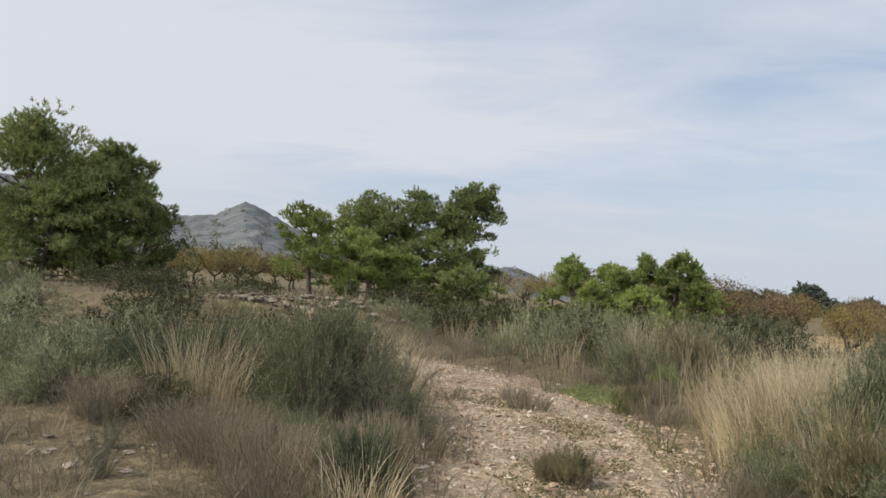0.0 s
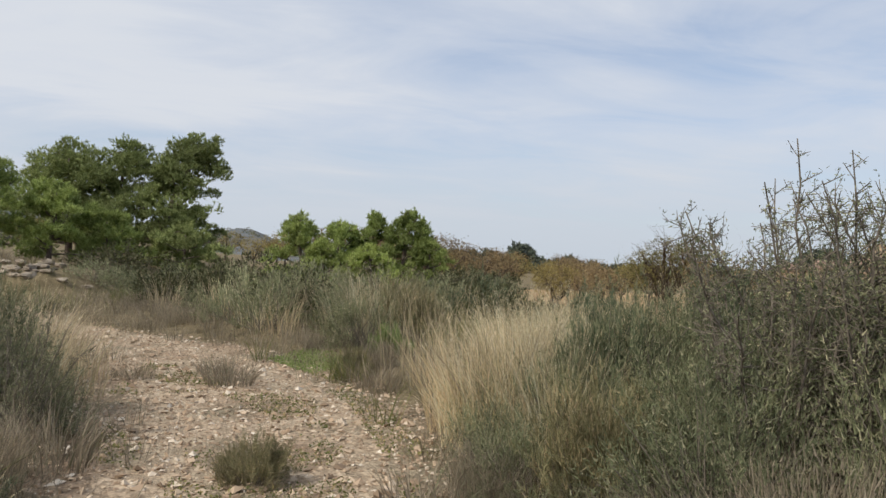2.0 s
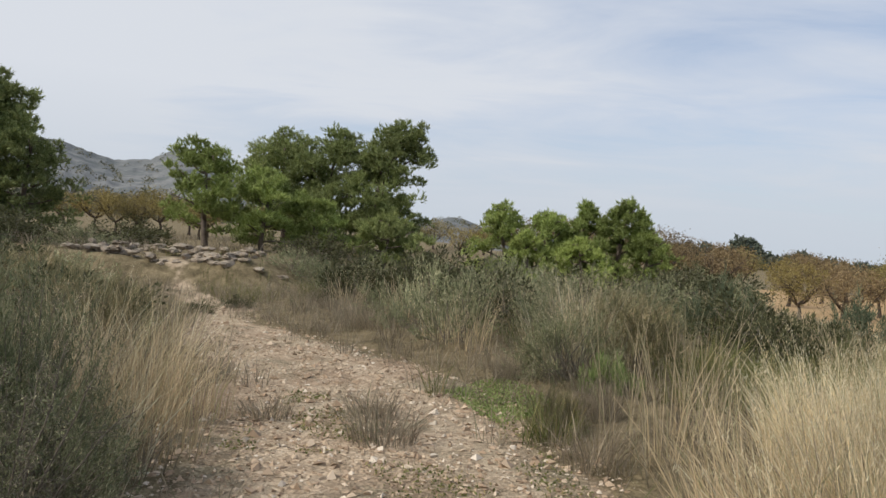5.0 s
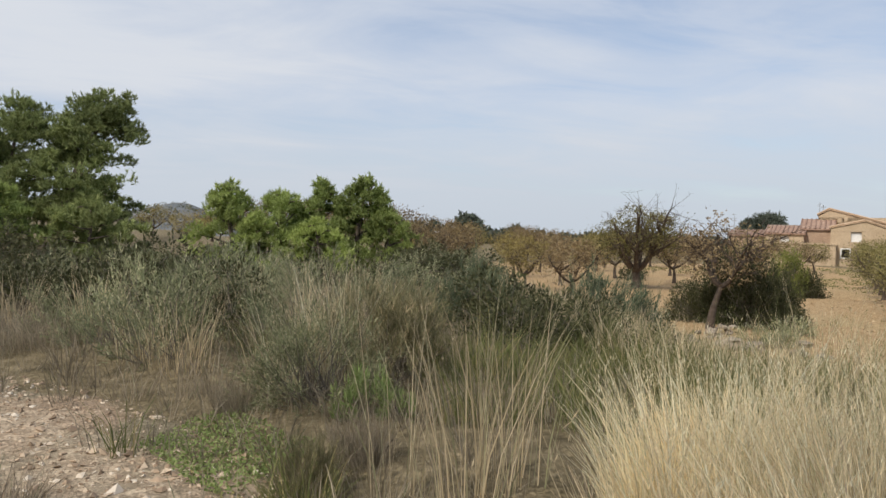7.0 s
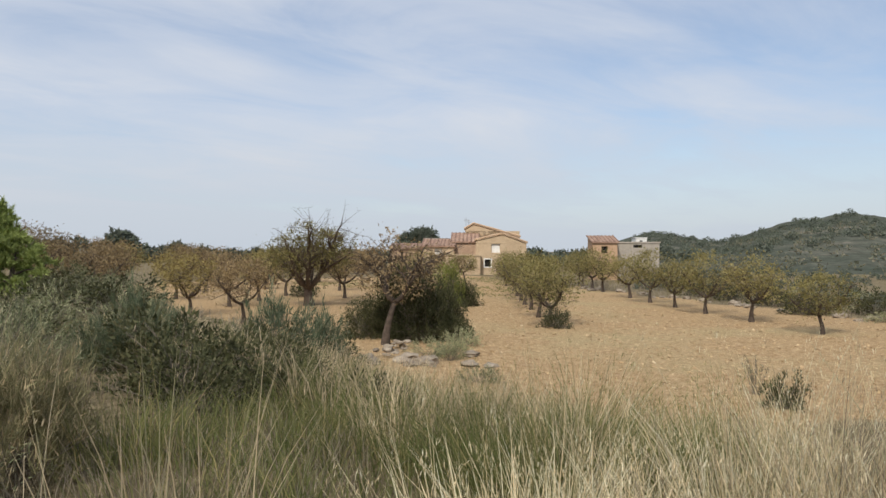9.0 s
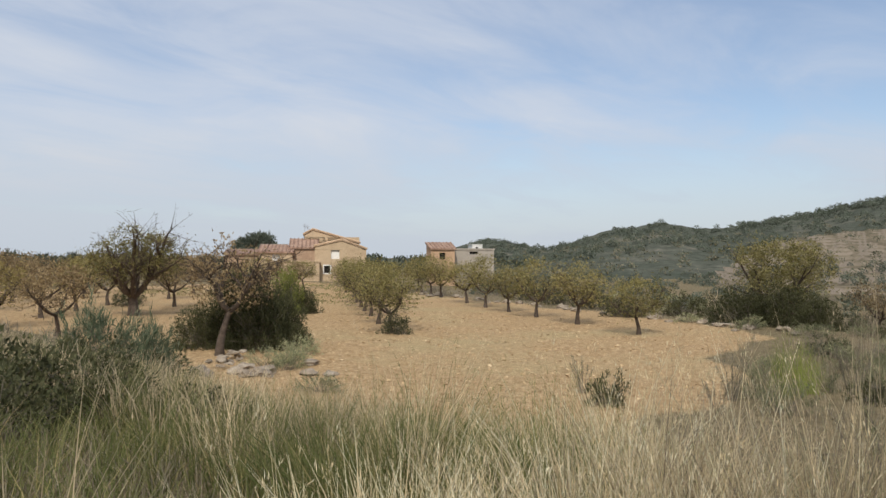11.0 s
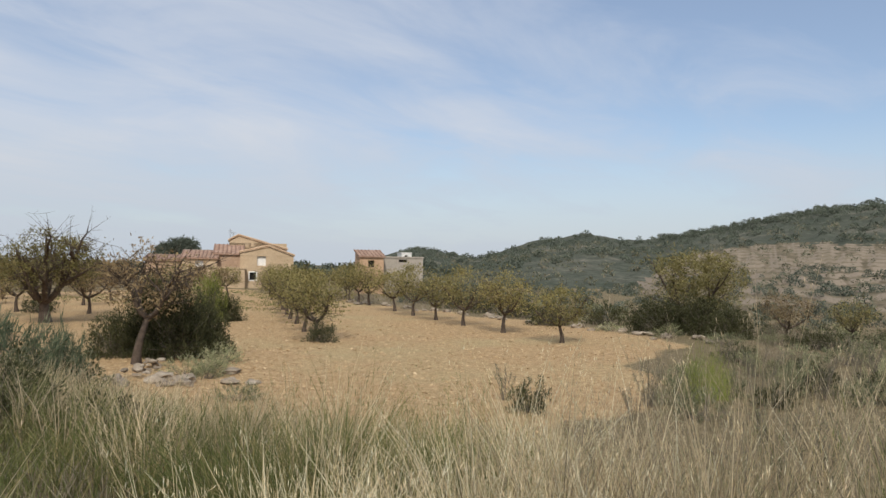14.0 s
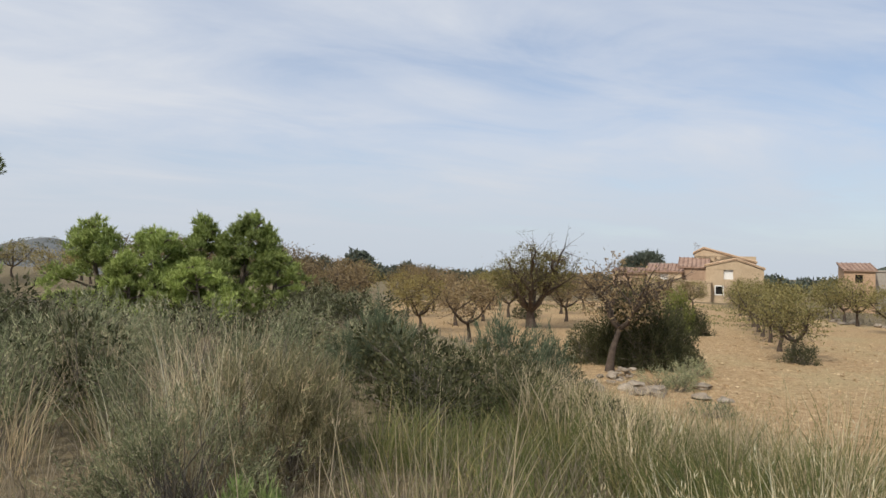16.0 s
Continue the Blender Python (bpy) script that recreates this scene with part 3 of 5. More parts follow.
# ---- trees ----
def pine(name, seed, place, height, spread, crown_base, lean=(0, 0), clumps=90, per=110, mat=PINE, label="", squash=0.8, cone=0.55, group="", needle=(0.12, 0.2)):
    """An Aleppo pine: leaning trunk, spreading limbs, and a crown of needle tufts grown round the limb ends."""
    r = np.random.default_rng(seed)
    x, y = place
    ob = thing(name, label, "pine tree", group, pose(x, y, float(ground_z(x, y)) - 0.05))
    s = np.linspace(0, 1, 9)
    bend = np.stack([lean[0] * s ** 1.3 + 0.05 * height * np.sin(s * 5 + seed) * s, lean[1] * s ** 1.3 + 0.04 * height * np.sin(s * 4 + 2 * seed) * s, s * height * 0.84], 1)
    rad = height * 0.024
    part("trunk", Geo().add(*tube(bend, rad * (1.15 - s) + 0.012, 9)), PINEBARK, ob)
    centres, count = [], 13
    for k in range(count):
        u = crown_base + (1 - crown_base) * (k + 0.5) / count
        root = np.array([np.interp(u, s, bend[:, i]) for i in range(3)])
        a = k * 2.4 + r.uniform(-0.4, 0.4)
        reach = spread * (1 - cone * ((u - crown_base) / (1 - crown_base)) ** 1.6) * r.uniform(0.7, 1.08)
        q = np.linspace(0, 1, 6)
        tip = np.stack([root[0] + np.cos(a) * reach * q, root[1] + np.sin(a) * reach * q, root[2] + height * (0.03 + 0.13 * u) * q ** 1.5 + 0.03 * np.sin(q * 7 + k)], 1)
        out = np.hypot(tip[:, 0] - root[0], tip[:, 1] - root[1]) / spread
        tip[:, 2] = np.minimum(tip[:, 2], np.maximum(height * (0.86 - 0.32 * out ** 2), root[2]))
        g = Geo().add(*tube(tip, rad * 0.42 * (1.1 - q) + 0.008, 5))
        for j in range(max(2, clumps // count)):
            w = r.uniform(0.3, 1.05) ** 0.7
            p0 = np.array([np.interp(w, q, tip[:, i]) for i in range(3)])
            off = r.normal(0, 1, 3) * np.array([0.24, 0.24, 0.2]) * spread * (0.55 + 0.4 * w)
            off[2] += 0.02 * height
            centres.append(p0 + off)
        part("limb", g, PINEBARK, ob)
    for _ in range(max(4, clumps // 12)):
        centres.append(bend[-1] + r.normal(0, 1, 3) * np.array([0.22 * spread, 0.22 * spread, 0.035 * height]) + (0, 0, 0.05 * height))
    c = np.array(centres)
    axis = np.stack([np.interp(c[:, 2], bend[:, 2], bend[:, i]) for i in (0, 1)], 1)
    away = np.hypot(c[:, 0] - axis[:, 0], c[:, 1] - axis[:, 1]) / spread
    c[:, 2] = np.minimum(c[:, 2], height * (0.94 - 0.32 * np.minimum(away, 1.2) ** 2) - r.uniform(0, 0.22, len(c)) * height)
    if cone > 0.6:
        c[:, 2] = np.minimum(c[:, 2], height * (0.97 - 0.62 * np.minimum(away, 1.2)))
    pads = len(c)
    size = r.uniform(0.4, 1.1, pads) * spread * 0.25
    tufts = max(10, per // 9)
    d = unit(r.normal(size=(pads, tufts, 3)))
    d[..., 2] = np.where(d[..., 2] < -0.25, -d[..., 2] * 0.7, d[..., 2])
    pos = c[:, None] + d * (r.uniform(0.25, 1.0, (pads, tufts, 1)) ** 0.45) * size[:, None, None] * np.array([1, 1, squash * 0.85])
    pos = pos.reshape(-1, 3) + r.normal(0, 0.03 * spread, (pads * tufts, 3))
    heading = d.reshape(-1, 3) * 0.8 + np.array([0, 0, 0.55]) + r.normal(0, 0.3, pos.shape)
    lead = c[r.integers(0, pads, 150)] + np.array([0, 0, 1.0]) * spread * 0.12 + r.normal(0, 0.05, (150, 3)) * spread
    pos = np.concatenate([pos, lead])
    heading = np.concatenate([heading, np.array([0, 0, 1.0]) + r.normal(0, 0.3, (150, 3))])
    each = 11
    along = unit(np.repeat(heading, each, 0)) + r.normal(0, 0.55, (len(pos) * each, 3))
    root = np.repeat(pos, each, 0) + np.repeat(unit(heading), each, 0) * r.uniform(-0.6, 0.4, (len(pos) * each, 1)) * needle[0]
    g = Geo().add(*needles(r, root, along, needle, (needle[0] * 0.2, needle[1] * 0.23)))
    part("crown", g, mat, ob)
    return ob


OLD = "mature dark green pine with a layered spreading crown"
YOUNG = "young bright green pine among the scrub"
pine("pine_tree", 1, (-9.8, 36.2), 6.0, 2.6, 0.06, (0.2, 0), 200, 250, PINE, OLD, group="old pines")
pine("pine_tree", 2, (-7.4, 35.6), 6.2, 2.5, 0.06, (0.1, 0), 200, 250, PINE, OLD, group="old pines")
pine("pine_tree", 3, (-5.5, 34.6), 6.9, 2.1, 0.1, (1.45, 0), 215, 250, PINE, "leaning dark green pine with bare limbs showing", group="old pines", cone=0.35)
pine("pine_tree", 4, (-10.0, 27.4), 4.3, 1.7, 0.15, (-0.3, 0), 90, 216, PINE_YOUNG, YOUNG, group="young pines")
pine("pine_tree", 5, (-8.2, 28.3), 3.4, 1.6, 0.12, (0.1, 0), 80, 216, PINE_YOUNG, YOUNG, group="young pines")
pine("pine_tree", 6, (-6.6, 29.5), 2.2, 1.5, 0.1, (0.1, 0), 60, 216, PINE_YOUNG, YOUNG, group="young pines")
pine("pine_tree", 17, (-4.0, 31.5), 2.5, 1.7, 0.1, (0.1, 0), 60, 216, PINE, YOUNG, group="young pines")
pine("pine_tree", 7, (0.9, 25.4), 3.2, 1.15, 0.08, (0.0, 0), 80, 192, PINE_YOUNG, YOUNG, group="young pines", cone=0.72, needle=(0.09, 0.16))
pine("pine_tree", 8, (2.3, 25.0), 2.9, 1.2, 0.06, (0.0, 0), 80, 192, PINE_YOUNG, YOUNG, group="young pines", cone=0.72, needle=(0.09, 0.16))
pine("pine_tree", 9, (3.4, 25.8), 3.2, 1.0, 0.08, (0.05, 0), 64, 192, PINE_YOUNG, YOUNG, group="young pines", cone=0.75)
pine("pine_tree", 10, (4.6, 25.3), 3.6, 1.2, 0.08, (0.0, 0), 100, 192, PINE_YOUNG, YOUNG, group="young pines", cone=0.72, needle=(0.09, 0.16))
pine("pine_tree", 11, (5.3, 24.8), 2.7, 0.95, 0.06, (0.05, 0), 60, 192, PINE_YOUNG, YOUNG, group="young pines", cone=0.72, needle=(0.09, 0.16))
pine("pine_tree", 12, (1.6, 24.3), 2.0, 1.1, 0.06, (0, 0), 56, 192, PINE_YOUNG, YOUNG, group="young pines", cone=0.72, needle=(0.09, 0.16))
pine("pine_tree", 13, (3.3, 24.2), 1.9, 1.1, 0.06, (0, 0), 56, 192, PINE_YOUNG, YOUNG, group="young pines", cone=0.72, needle=(0.09, 0.16))
pine("pine_tree", 14, (-24.6, 34.8), 8.2, 3.3, 0.05, (0.3, 0), 190, 250, PINE, OLD, group="old pines", needle=(0.2, 0.32))
pine("pine_tree", 15, (-29.5, 34.5), 10.2, 4.2, 0.05, (0.2, 0), 190, 250, PINE, OLD, group="old pines", needle=(0.2, 0.32))
pine("pine_tree", 18, (-26.6, 32.6), 5.4, 3.2, 0.03, (0.2, 0), 120, 240, PINE, OLD, group="old pines", needle=(0.18, 0.3))
pine("pine_tree", 16, (-22.0, 34.5), 5.6, 2.1, 0.04, (0.2, 0), 80, 224, PINE, OLD, group="old pines")
pine("pine_tree", 19, (-3.9, 33.6), 3.4, 1.6, 0.04, (0.2, 0), 90, 230, PINE, "low dark green pine beneath the taller ones", group="old pines")
# umbrella pine behind the houses
pine("pine_tree", 21, (106, 129), 9.3, 4.8, 0.6, (0, 0), 150, 176, WOODS, "flat-topped umbrella pine behind the houses", squash=0.4, cone=0.25, needle=(0.5, 0.8))


def almond(name, seed, height=3.1, spread=1.5, leaf_count=1300, mat=ALMOND, label="", bare=0.0, trunk=0.95, thick=0.08, twigs=19, forks=4):
    """An almond tree: short dark trunk forked into limbs, fine twigs, thin leaves."""
    r = np.random.default_rng(seed)
    ob = thing(name, label, "almond tree", "almond trees in the field")
    s = np.linspace(0, 1, 5)
    k = np.stack([0.12 * np.sin(s * 3 + seed) * s, 0.10 * np.sin(s * 2.5 + 2 * seed) * s, s * trunk - 0.05], 1)
    part("trunk", Geo().add(*tube(k, thick * (1.25 - 0.45 * s) + 0.05 * (1 - s) ** 4, 9)), BARK, ob)
    tips, roots = [], []
    for j in range(forks):
        a = seed + j * 6.283 / forks + r.uniform(-0.35, 0.35)
        q = np.linspace(0, 1, 7)
        out = spread * r.uniform(0.6, 0.95)
        top = height * r.uniform(0.58, 0.82)
        limb = np.stack([k[-1, 0] + np.cos(a) * out * q ** 0.8 + 0.06 * np.sin(q * 8 + j), k[-1, 1] + np.sin(a) * out * q ** 0.8, k[-1, 2] - 0.05 + (top - trunk) * q ** 1.25], 1)
        g = Geo().add(*tube(limb, thick * 0.62 * (1.12 - q) + 0.012, 6))
        lines = [limb]
        for _ in range(4 if thick > 0.09 else 0):
            w = r.uniform(0.25, 0.8)
            start = np.array([np.interp(w, q, limb[:, i]) for i in range(3)])
            side = unit(np.array([np.cos(a), np.sin(a), 0.8]) * 0.6 + np.append(r.normal(0, 0.7, 2), r.uniform(0, 0.7)))
            bough = start + side * q[:, None] * spread * r.uniform(0.5, 0.9) + r.normal(0, 0.05, (7, 3)) * q[:, None]
            g.add(*tube(bough, thick * 0.3 * (1.15 - q) + 0.008, 5))
            lines.append(bough)
        for _ in range(twigs):
            w = r.uniform(0.22, 1.0)
            line = lines[int(r.integers(0, len(lines)))]
            p0 = np.array([np.interp(w, q, line[:, i]) for i in range(3)])
            d = np.array([np.cos(a), np.sin(a), 0]) * 0.35 + np.append(r.normal(0, 0.8, 2), r.uniform(-0.35, 1.1))
            p1 = p0 + unit(d) * r.uniform(0.3, 0.85) * spread * 0.62
            g.add(*prisms(p0[None], p1[None], 0.016, 0.006, 3))
            for _ in range(2):
                p2 = p1 + unit(d + r.normal(0, 0.6, 3)) * r.uniform(0.2, 0.5)
                g.add(*prisms(p1[None], p2[None], 0.008, 0.004, 3))
                roots.append(p0 + (p1 - p0) * 0.4)
                tips.append(p2)
        part("limb", g, BARK, ob)
    tips, roots = np.array(tips), np.array(roots)
    if bare:
        keep = tips[:, 2] < height * (1 - bare)
        tips, roots = tips[keep], roots[keep]
    half = int(leaf_count * 0.65)
    i = r.integers(0, len(tips), leaf_count - half)
    w = r.uniform(0, 1.05, (leaf_count - half, 1))
    c = roots[i] + (tips[i] - roots[i]) * w + r.normal(0, 0.12, (leaf_count - half, 3)) * spread * 0.8
    d = unit(r.normal(size=(60, 3)))
    balls = d * (r.uniform(0.35, 1.0, (60, 1)) ** 0.5) * np.array([spread, spread, height * 0.27]) + np.array([0, 0, height * (0.67 - 0.3 * bare)])
    c = np.concatenate([c, balls[r.integers(0, 60, half)] + r.normal(0, 0.16, (half, 3))])
    g = Geo().add(*needles(r, c, r.normal(size=(leaf_count, 3)) + np.array([0, 0, -0.3]), (0.10, 0.17), (0.04, 0.07)))
    part("crown", g, mat, ob)
    return ob


AL = "almond tree with thin yellow-green autumn leaves"
kinds = [almond("almond_tree", 31, 3.1, 1.5, 2200, ALMOND, AL), almond("almond_tree", 32, 3.3, 1.65, 2200, ALMOND, AL), almond("almond_tree", 33, 2.8, 1.45, 2200, ALMOND, AL),
         almond("almond_tree", 34, 3.2, 1.6, 2200, ALMOND_RED, "almond tree with sparse browned leaves"), almond("almond_tree", 35, 3.0, 1.6, 2200, ALMOND_GOLD, "almond tree with golden autumn leaves")]
spots = [(30.0, 15.4, 2, 0.85), (32.8, 19.4, 0, 1.0), (34.9, 22.7, 1, 0.98), (37.5, 25.9, 0, 0.95), (39.6, 28.8, 1, 0.95), (42.6, 32.2, 2, 1.05), (47.2, 37.7, 0, 1.0), (50, 40.8, 1, 1.0),
         (24.6, 23.9, 1, 0.9), (27.2, 26.8, 0, 0.95), (30.3, 30.0, 1, 0.95), (32.8, 32.7, 0, 0.95), (35.3, 35.2, 2, 1.0), (38.4, 38.4, 0, 1.0), (43, 43, 1, 1.0), (48, 48.5, 0, 1.0),
         (15.5, 38.5, 4, 0.98), (15.7, 33.3, 3, 0.95), (19.3, 42.2, 3, 1.05), (22.7, 45.3, 0, 1.0), (26.5, 48.7, 1, 1.05), (28.2, 44.2, 3, 1.1), (29.7, 57.5, 4, 1.1), (19.4, 50, 4, 1.1),
         (33, 52, 0, 1.0), (38, 56, 3, 1.05), (24, 56, 3, 1.1), (14, 47, 3, 1.0), (11.8, 41, 3, 1.05), (10.5, 46, 3, 1.1), (13, 54, 4, 1.1), (17.5, 58, 3, 1.15), (21, 64, 0, 1.2),
         (27, 66, 3, 1.2), (34, 64, 4, 1.1), (12, 63, 3, 1.2), (16, 70, 3, 1.3), (40, 66, 0, 1.1), (9.0, 52, 3, 1.15), (8.5, 60, 3, 1.2), (6, 56, 3, 1.1), (6.5, 66, 3, 1.3), (23, 74, 3, 1.3), (30, 76, 3, 1.3),
         (10, 74, 3, 1.4), (3, 64, 3, 1.2), (55, 46, 0, 1.0), (58, 52, 2, 1.0), (45, 56, 1, 1.0), (36.5, 7.6, 3, 0.75), (44.5, 5.2, 0, 0.75), (46, 13, 2, 0.8),
         (-16, 41, 4, 0.75), (-19, 40, 4, 0.8), (-22, 43, 4, 0.8), (-14, 45, 4, 0.8), (-18, 47, 4, 0.85), (-25, 46, 4, 0.9), (-12.5, 40.5, 4, 0.7), (-21, 51, 4, 0.9), (-29, 49, 4, 0.9), (-16, 54, 4, 0.9),
         (-13, 50, 4, 0.8), (-27, 55, 4, 1.0), (-2.5, 60, 4, 0.9), (0, 66, 4, 1.0), (-5, 64, 4, 0.9), (-24, 38, 4, 0.7), (2.5, 75, 3, 1.1), (-1, 78, 4, 1.2)]
rng = np.random.default_rng(5)
for x, y, k, s in spots:
    z = float(ground_z(x, y))
    copy_thing(kinds[k], pose(x, y, z, 0, 0, rng.uniform(0, 360)) @ Matrix.Scale(s * rng.uniform(0.95, 1.06), 4))
for k, (x, y) in zip(kinds, ((20.5, 31.5), (26, 33.5), (52, 58), (41, 48.5), (-20, 44.5))):
    k.matrix_basis = pose(x, y, float(ground_z(x, y)), 0, 0, 40 * x)
kinds[0].matrix_basis = pose(34, 44.8, float(ground_z(34, 44.8)), 0, 0, 77)
kinds[1].matrix_basis = pose(53, 44, float(ground_z(53, 44)), 0, 0, 77)
big = almond("almond_tree", 44, 5.6, 2.7, 7000, ALMOND, "large old almond tree, half bare, with a thick forked trunk", 0.3, 1.1, 0.25, 70, 6)
big.matrix_basis = pose(23.0, 40.0, float(ground_z(23.0, 40.0)), 0, 0, 60)
walltree = almond("almond_tree", 42, 4.3, 1.35, 1300, ALMOND_RED, "almond tree with a leaning trunk and few brown leaves", 0.25, 1.5, 0.1, 40, 4)
walltree.matrix_basis = pose(15.9, 23.6, float(ground_z(15.9, 23.6)), 4, 5, 20)
bushy = almond("almond_tree", 43, 4.4, 2.4, 9000, ALMOND, "broad almond tree with dark olive-brown leaves", 0, 0.7, 0.12)
bushy.matrix_basis = pose(39.5, 12.0, float(ground_z(39.5, 12)), 0, 0, 20)

# woods on the skyline
rng = np.random.default_rng(8)
woods = Geo()
az = np.concatenate([rng.uniform(8, 22, 90), rng.uniform(22, 47, 60), rng.uniform(-1, 8, 30), rng.normal(17.8, 0.5, 26)])
top = np.concatenate([rng.uniform(-0.4, 0.75, 90), rng.uniform(-0.5, 0.1, 60), rng.uniform(-0.4, 0.3, 30), rng.uniform(0.5, 1.35, 26)])
rr = 210 + rng.uniform(-15, 15, len(az))
scatter_tufts(rng, woods, np.stack([EYE[0] + rr * np.sin(np.radians(az)), EYE[1] + rr * np.cos(np.radians(az)), 1.55 + rr * np.tan(np.radians(top)) - 2.0], 1), (1.4, 2.6), 110)
ends = rng.uniform(8, 60, 300)
rr = 205 + rng.uniform(-10, 10, 300)
scatter_tufts(rng, woods, np.stack([EYE[0] + rr * np.sin(np.radians(ends)), EYE[1] + rr * np.cos(np.radians(ends)), rng.uniform(-2, 0.5, 300)], 1), (1.4, 2.4), 70)
sheet("skyline_woods", woods, WOODS, "dark pine woods along the skyline", "woods", "stuff")


# ---- shrubs ----
def dome_points(r, n, radius, height, inner=0.3):
    d = unit(r.normal(size=(n, 3)))
    d[:, 2] = np.abs(d[:, 2])
    return d, d * (r.uniform(inner, 1, (n, 1)) ** 0.5) * np.array([radius, radius, height])


def leafy_shrub(seed, clumps, per, mat, leaf, label, ragged=0.2, broad=0.2, rise=0.7, clump=(0.12, 0.25)):
    """A bush one metre in radius and height: woody stems that end in many small leafy clumps with gaps between."""
    r = np.random.default_rng(seed)
    ob = thing("shrub", label, "shrub", "shrubs")
    d, p = dome_points(r, clumps, 0.85, 0.84, 0.3)
    p = p * (1 + r.normal(0, ragged, (clumps, 1)) * 0.6)
    root = np.stack([r.normal(0, 0.1, clumps), r.normal(0, 0.1, clumps), np.full(clumps, -0.05)], 1)
    mid = root + (p - root) * 0.5 + np.array([0, 0, 0.06])
    part("woody_base", Geo().add(*prisms(root, mid, 0.011, 0.008)).add(*prisms(mid, p, 0.008, 0.003)), TWIG, ob)
    size = r.uniform(*clump, clumps)
    e = unit(r.normal(size=(clumps, per, 3)))
    q = p[:, None] + e * (r.random((clumps, per, 1)) ** 0.45) * size[:, None, None]
    q[..., 2] = np.maximum(q[..., 2], 0.0)
    along = e * 0.8 + d[:, None] * 0.5 + np.array([0, 0, rise]) + r.normal(0, 0.3, e.shape)
    part("foliage", Geo().add(*needles(r, q.reshape(-1, 3), along.reshape(-1, 3), leaf, (leaf[0] * broad, leaf[1] * broad * 1.1))), mat, ob)
    return ob


def shoot_shrub(seed, stems, per, mat, leaf, label, broad=0.14, upright=0.5):
    """A bush one metre in radius and height: stems fan out from the root and fork into upright shoots set with narrow leaves."""
    r = np.random.default_rng(seed)
    ob = thing("shrub", label, "shrub", "shrubs")
    bunches = 14
    lean = unit(np.concatenate([r.normal(0, 1, (bunches, 2)), np.abs(r.normal(0.5, 0.6, (bunches, 1))) + 0.1], 1))
    d = unit(lean[r.integers(0, bunches, stems)] + r.normal(0, 0.3, (stems, 3)))
    d[:, 2] = np.abs(d[:, 2])
    reach = r.uniform(0.55, 1.02, (stems, 1))
    root = np.column_stack([r.normal(0, 0.12, (stems, 2)), np.full(stems, -0.05)])
    tip = d * reach * np.array([0.95, 0.95, 0.9]) + np.array([0, 0, 0.04])
    bend = root + (tip - root) * 0.5 + np.array([0, 0, -0.06]) * (1 - d[:, 2:3]) + r.normal(0, 0.03, (stems, 3))
    part("woody_base", Geo().add(*prisms(root[::2], bend[::2], 0.009, 0.006)).add(*prisms(bend[::2], tip[::2], 0.006, 0.002)), TWIG, ob)
    forks = 5
    at = r.uniform(0.25, 1.0, (stems, forks, 1))
    start = bend[:, None] + (tip - bend)[:, None] * at
    up = unit(d[:, None] * 0.7 + np.array([0, 0, upright]) + r.normal(0, 0.32, (stems, forks, 3)))
    long = r.uniform(0.1, 0.26, (stems, forks, 1))
    start, up, long = start.reshape(-1, 3), up.reshape(-1, 3), long.reshape(-1, 1)
    n = len(start)
    w = r.random((n, per, 1))
    c = (start[:, None] + up[:, None] * long[:, None] * w + r.normal(0, 0.012, (n, per, 3))).reshape(-1, 3)
    c[:, 2] = np.maximum(c[:, 2], 0.0)
    along = np.repeat(up, per, 0) * 0.9 + r.normal(0, 0.42, c.shape)
    part("foliage", Geo().add(*needles(r, c, along, leaf, (leaf[0] * broad, leaf[1] * broad * 1.1))), mat, ob)
    return ob


def broom_shrub(seed, radius, height, count, mat, label):
    r = np.random.default_rng(seed)
    ob = thing("shrub", label, "shrub", "shrubs")
    a, q = r.uniform(0, 2 * np.pi, count), np.sqrt(r.random(count))
    base = np.stack([np.cos(a) * q * radius * 0.5, np.sin(a) * q * radius * 0.5, np.full(count, -0.04)], 1)
    g = Geo().add(*blades(r, base, (height * 0.5, height * 1.1), (0.1, 0.7), (0.005, 0.011), 1.5, a, 3))
    part("woody_base", g, mat, ob)
    d, p = dome_points(r, count * 4, radius, height * 0.92, 0.2)
    g = Geo().add(*needles(r, p, d * 0.6 + np.array([0, 0, 1.0]) + r.normal(0, 0.4, d.shape), (0.05, 0.12), (0.006, 0.012)))
    part("twig_mass", g, mat, ob)
    return ob


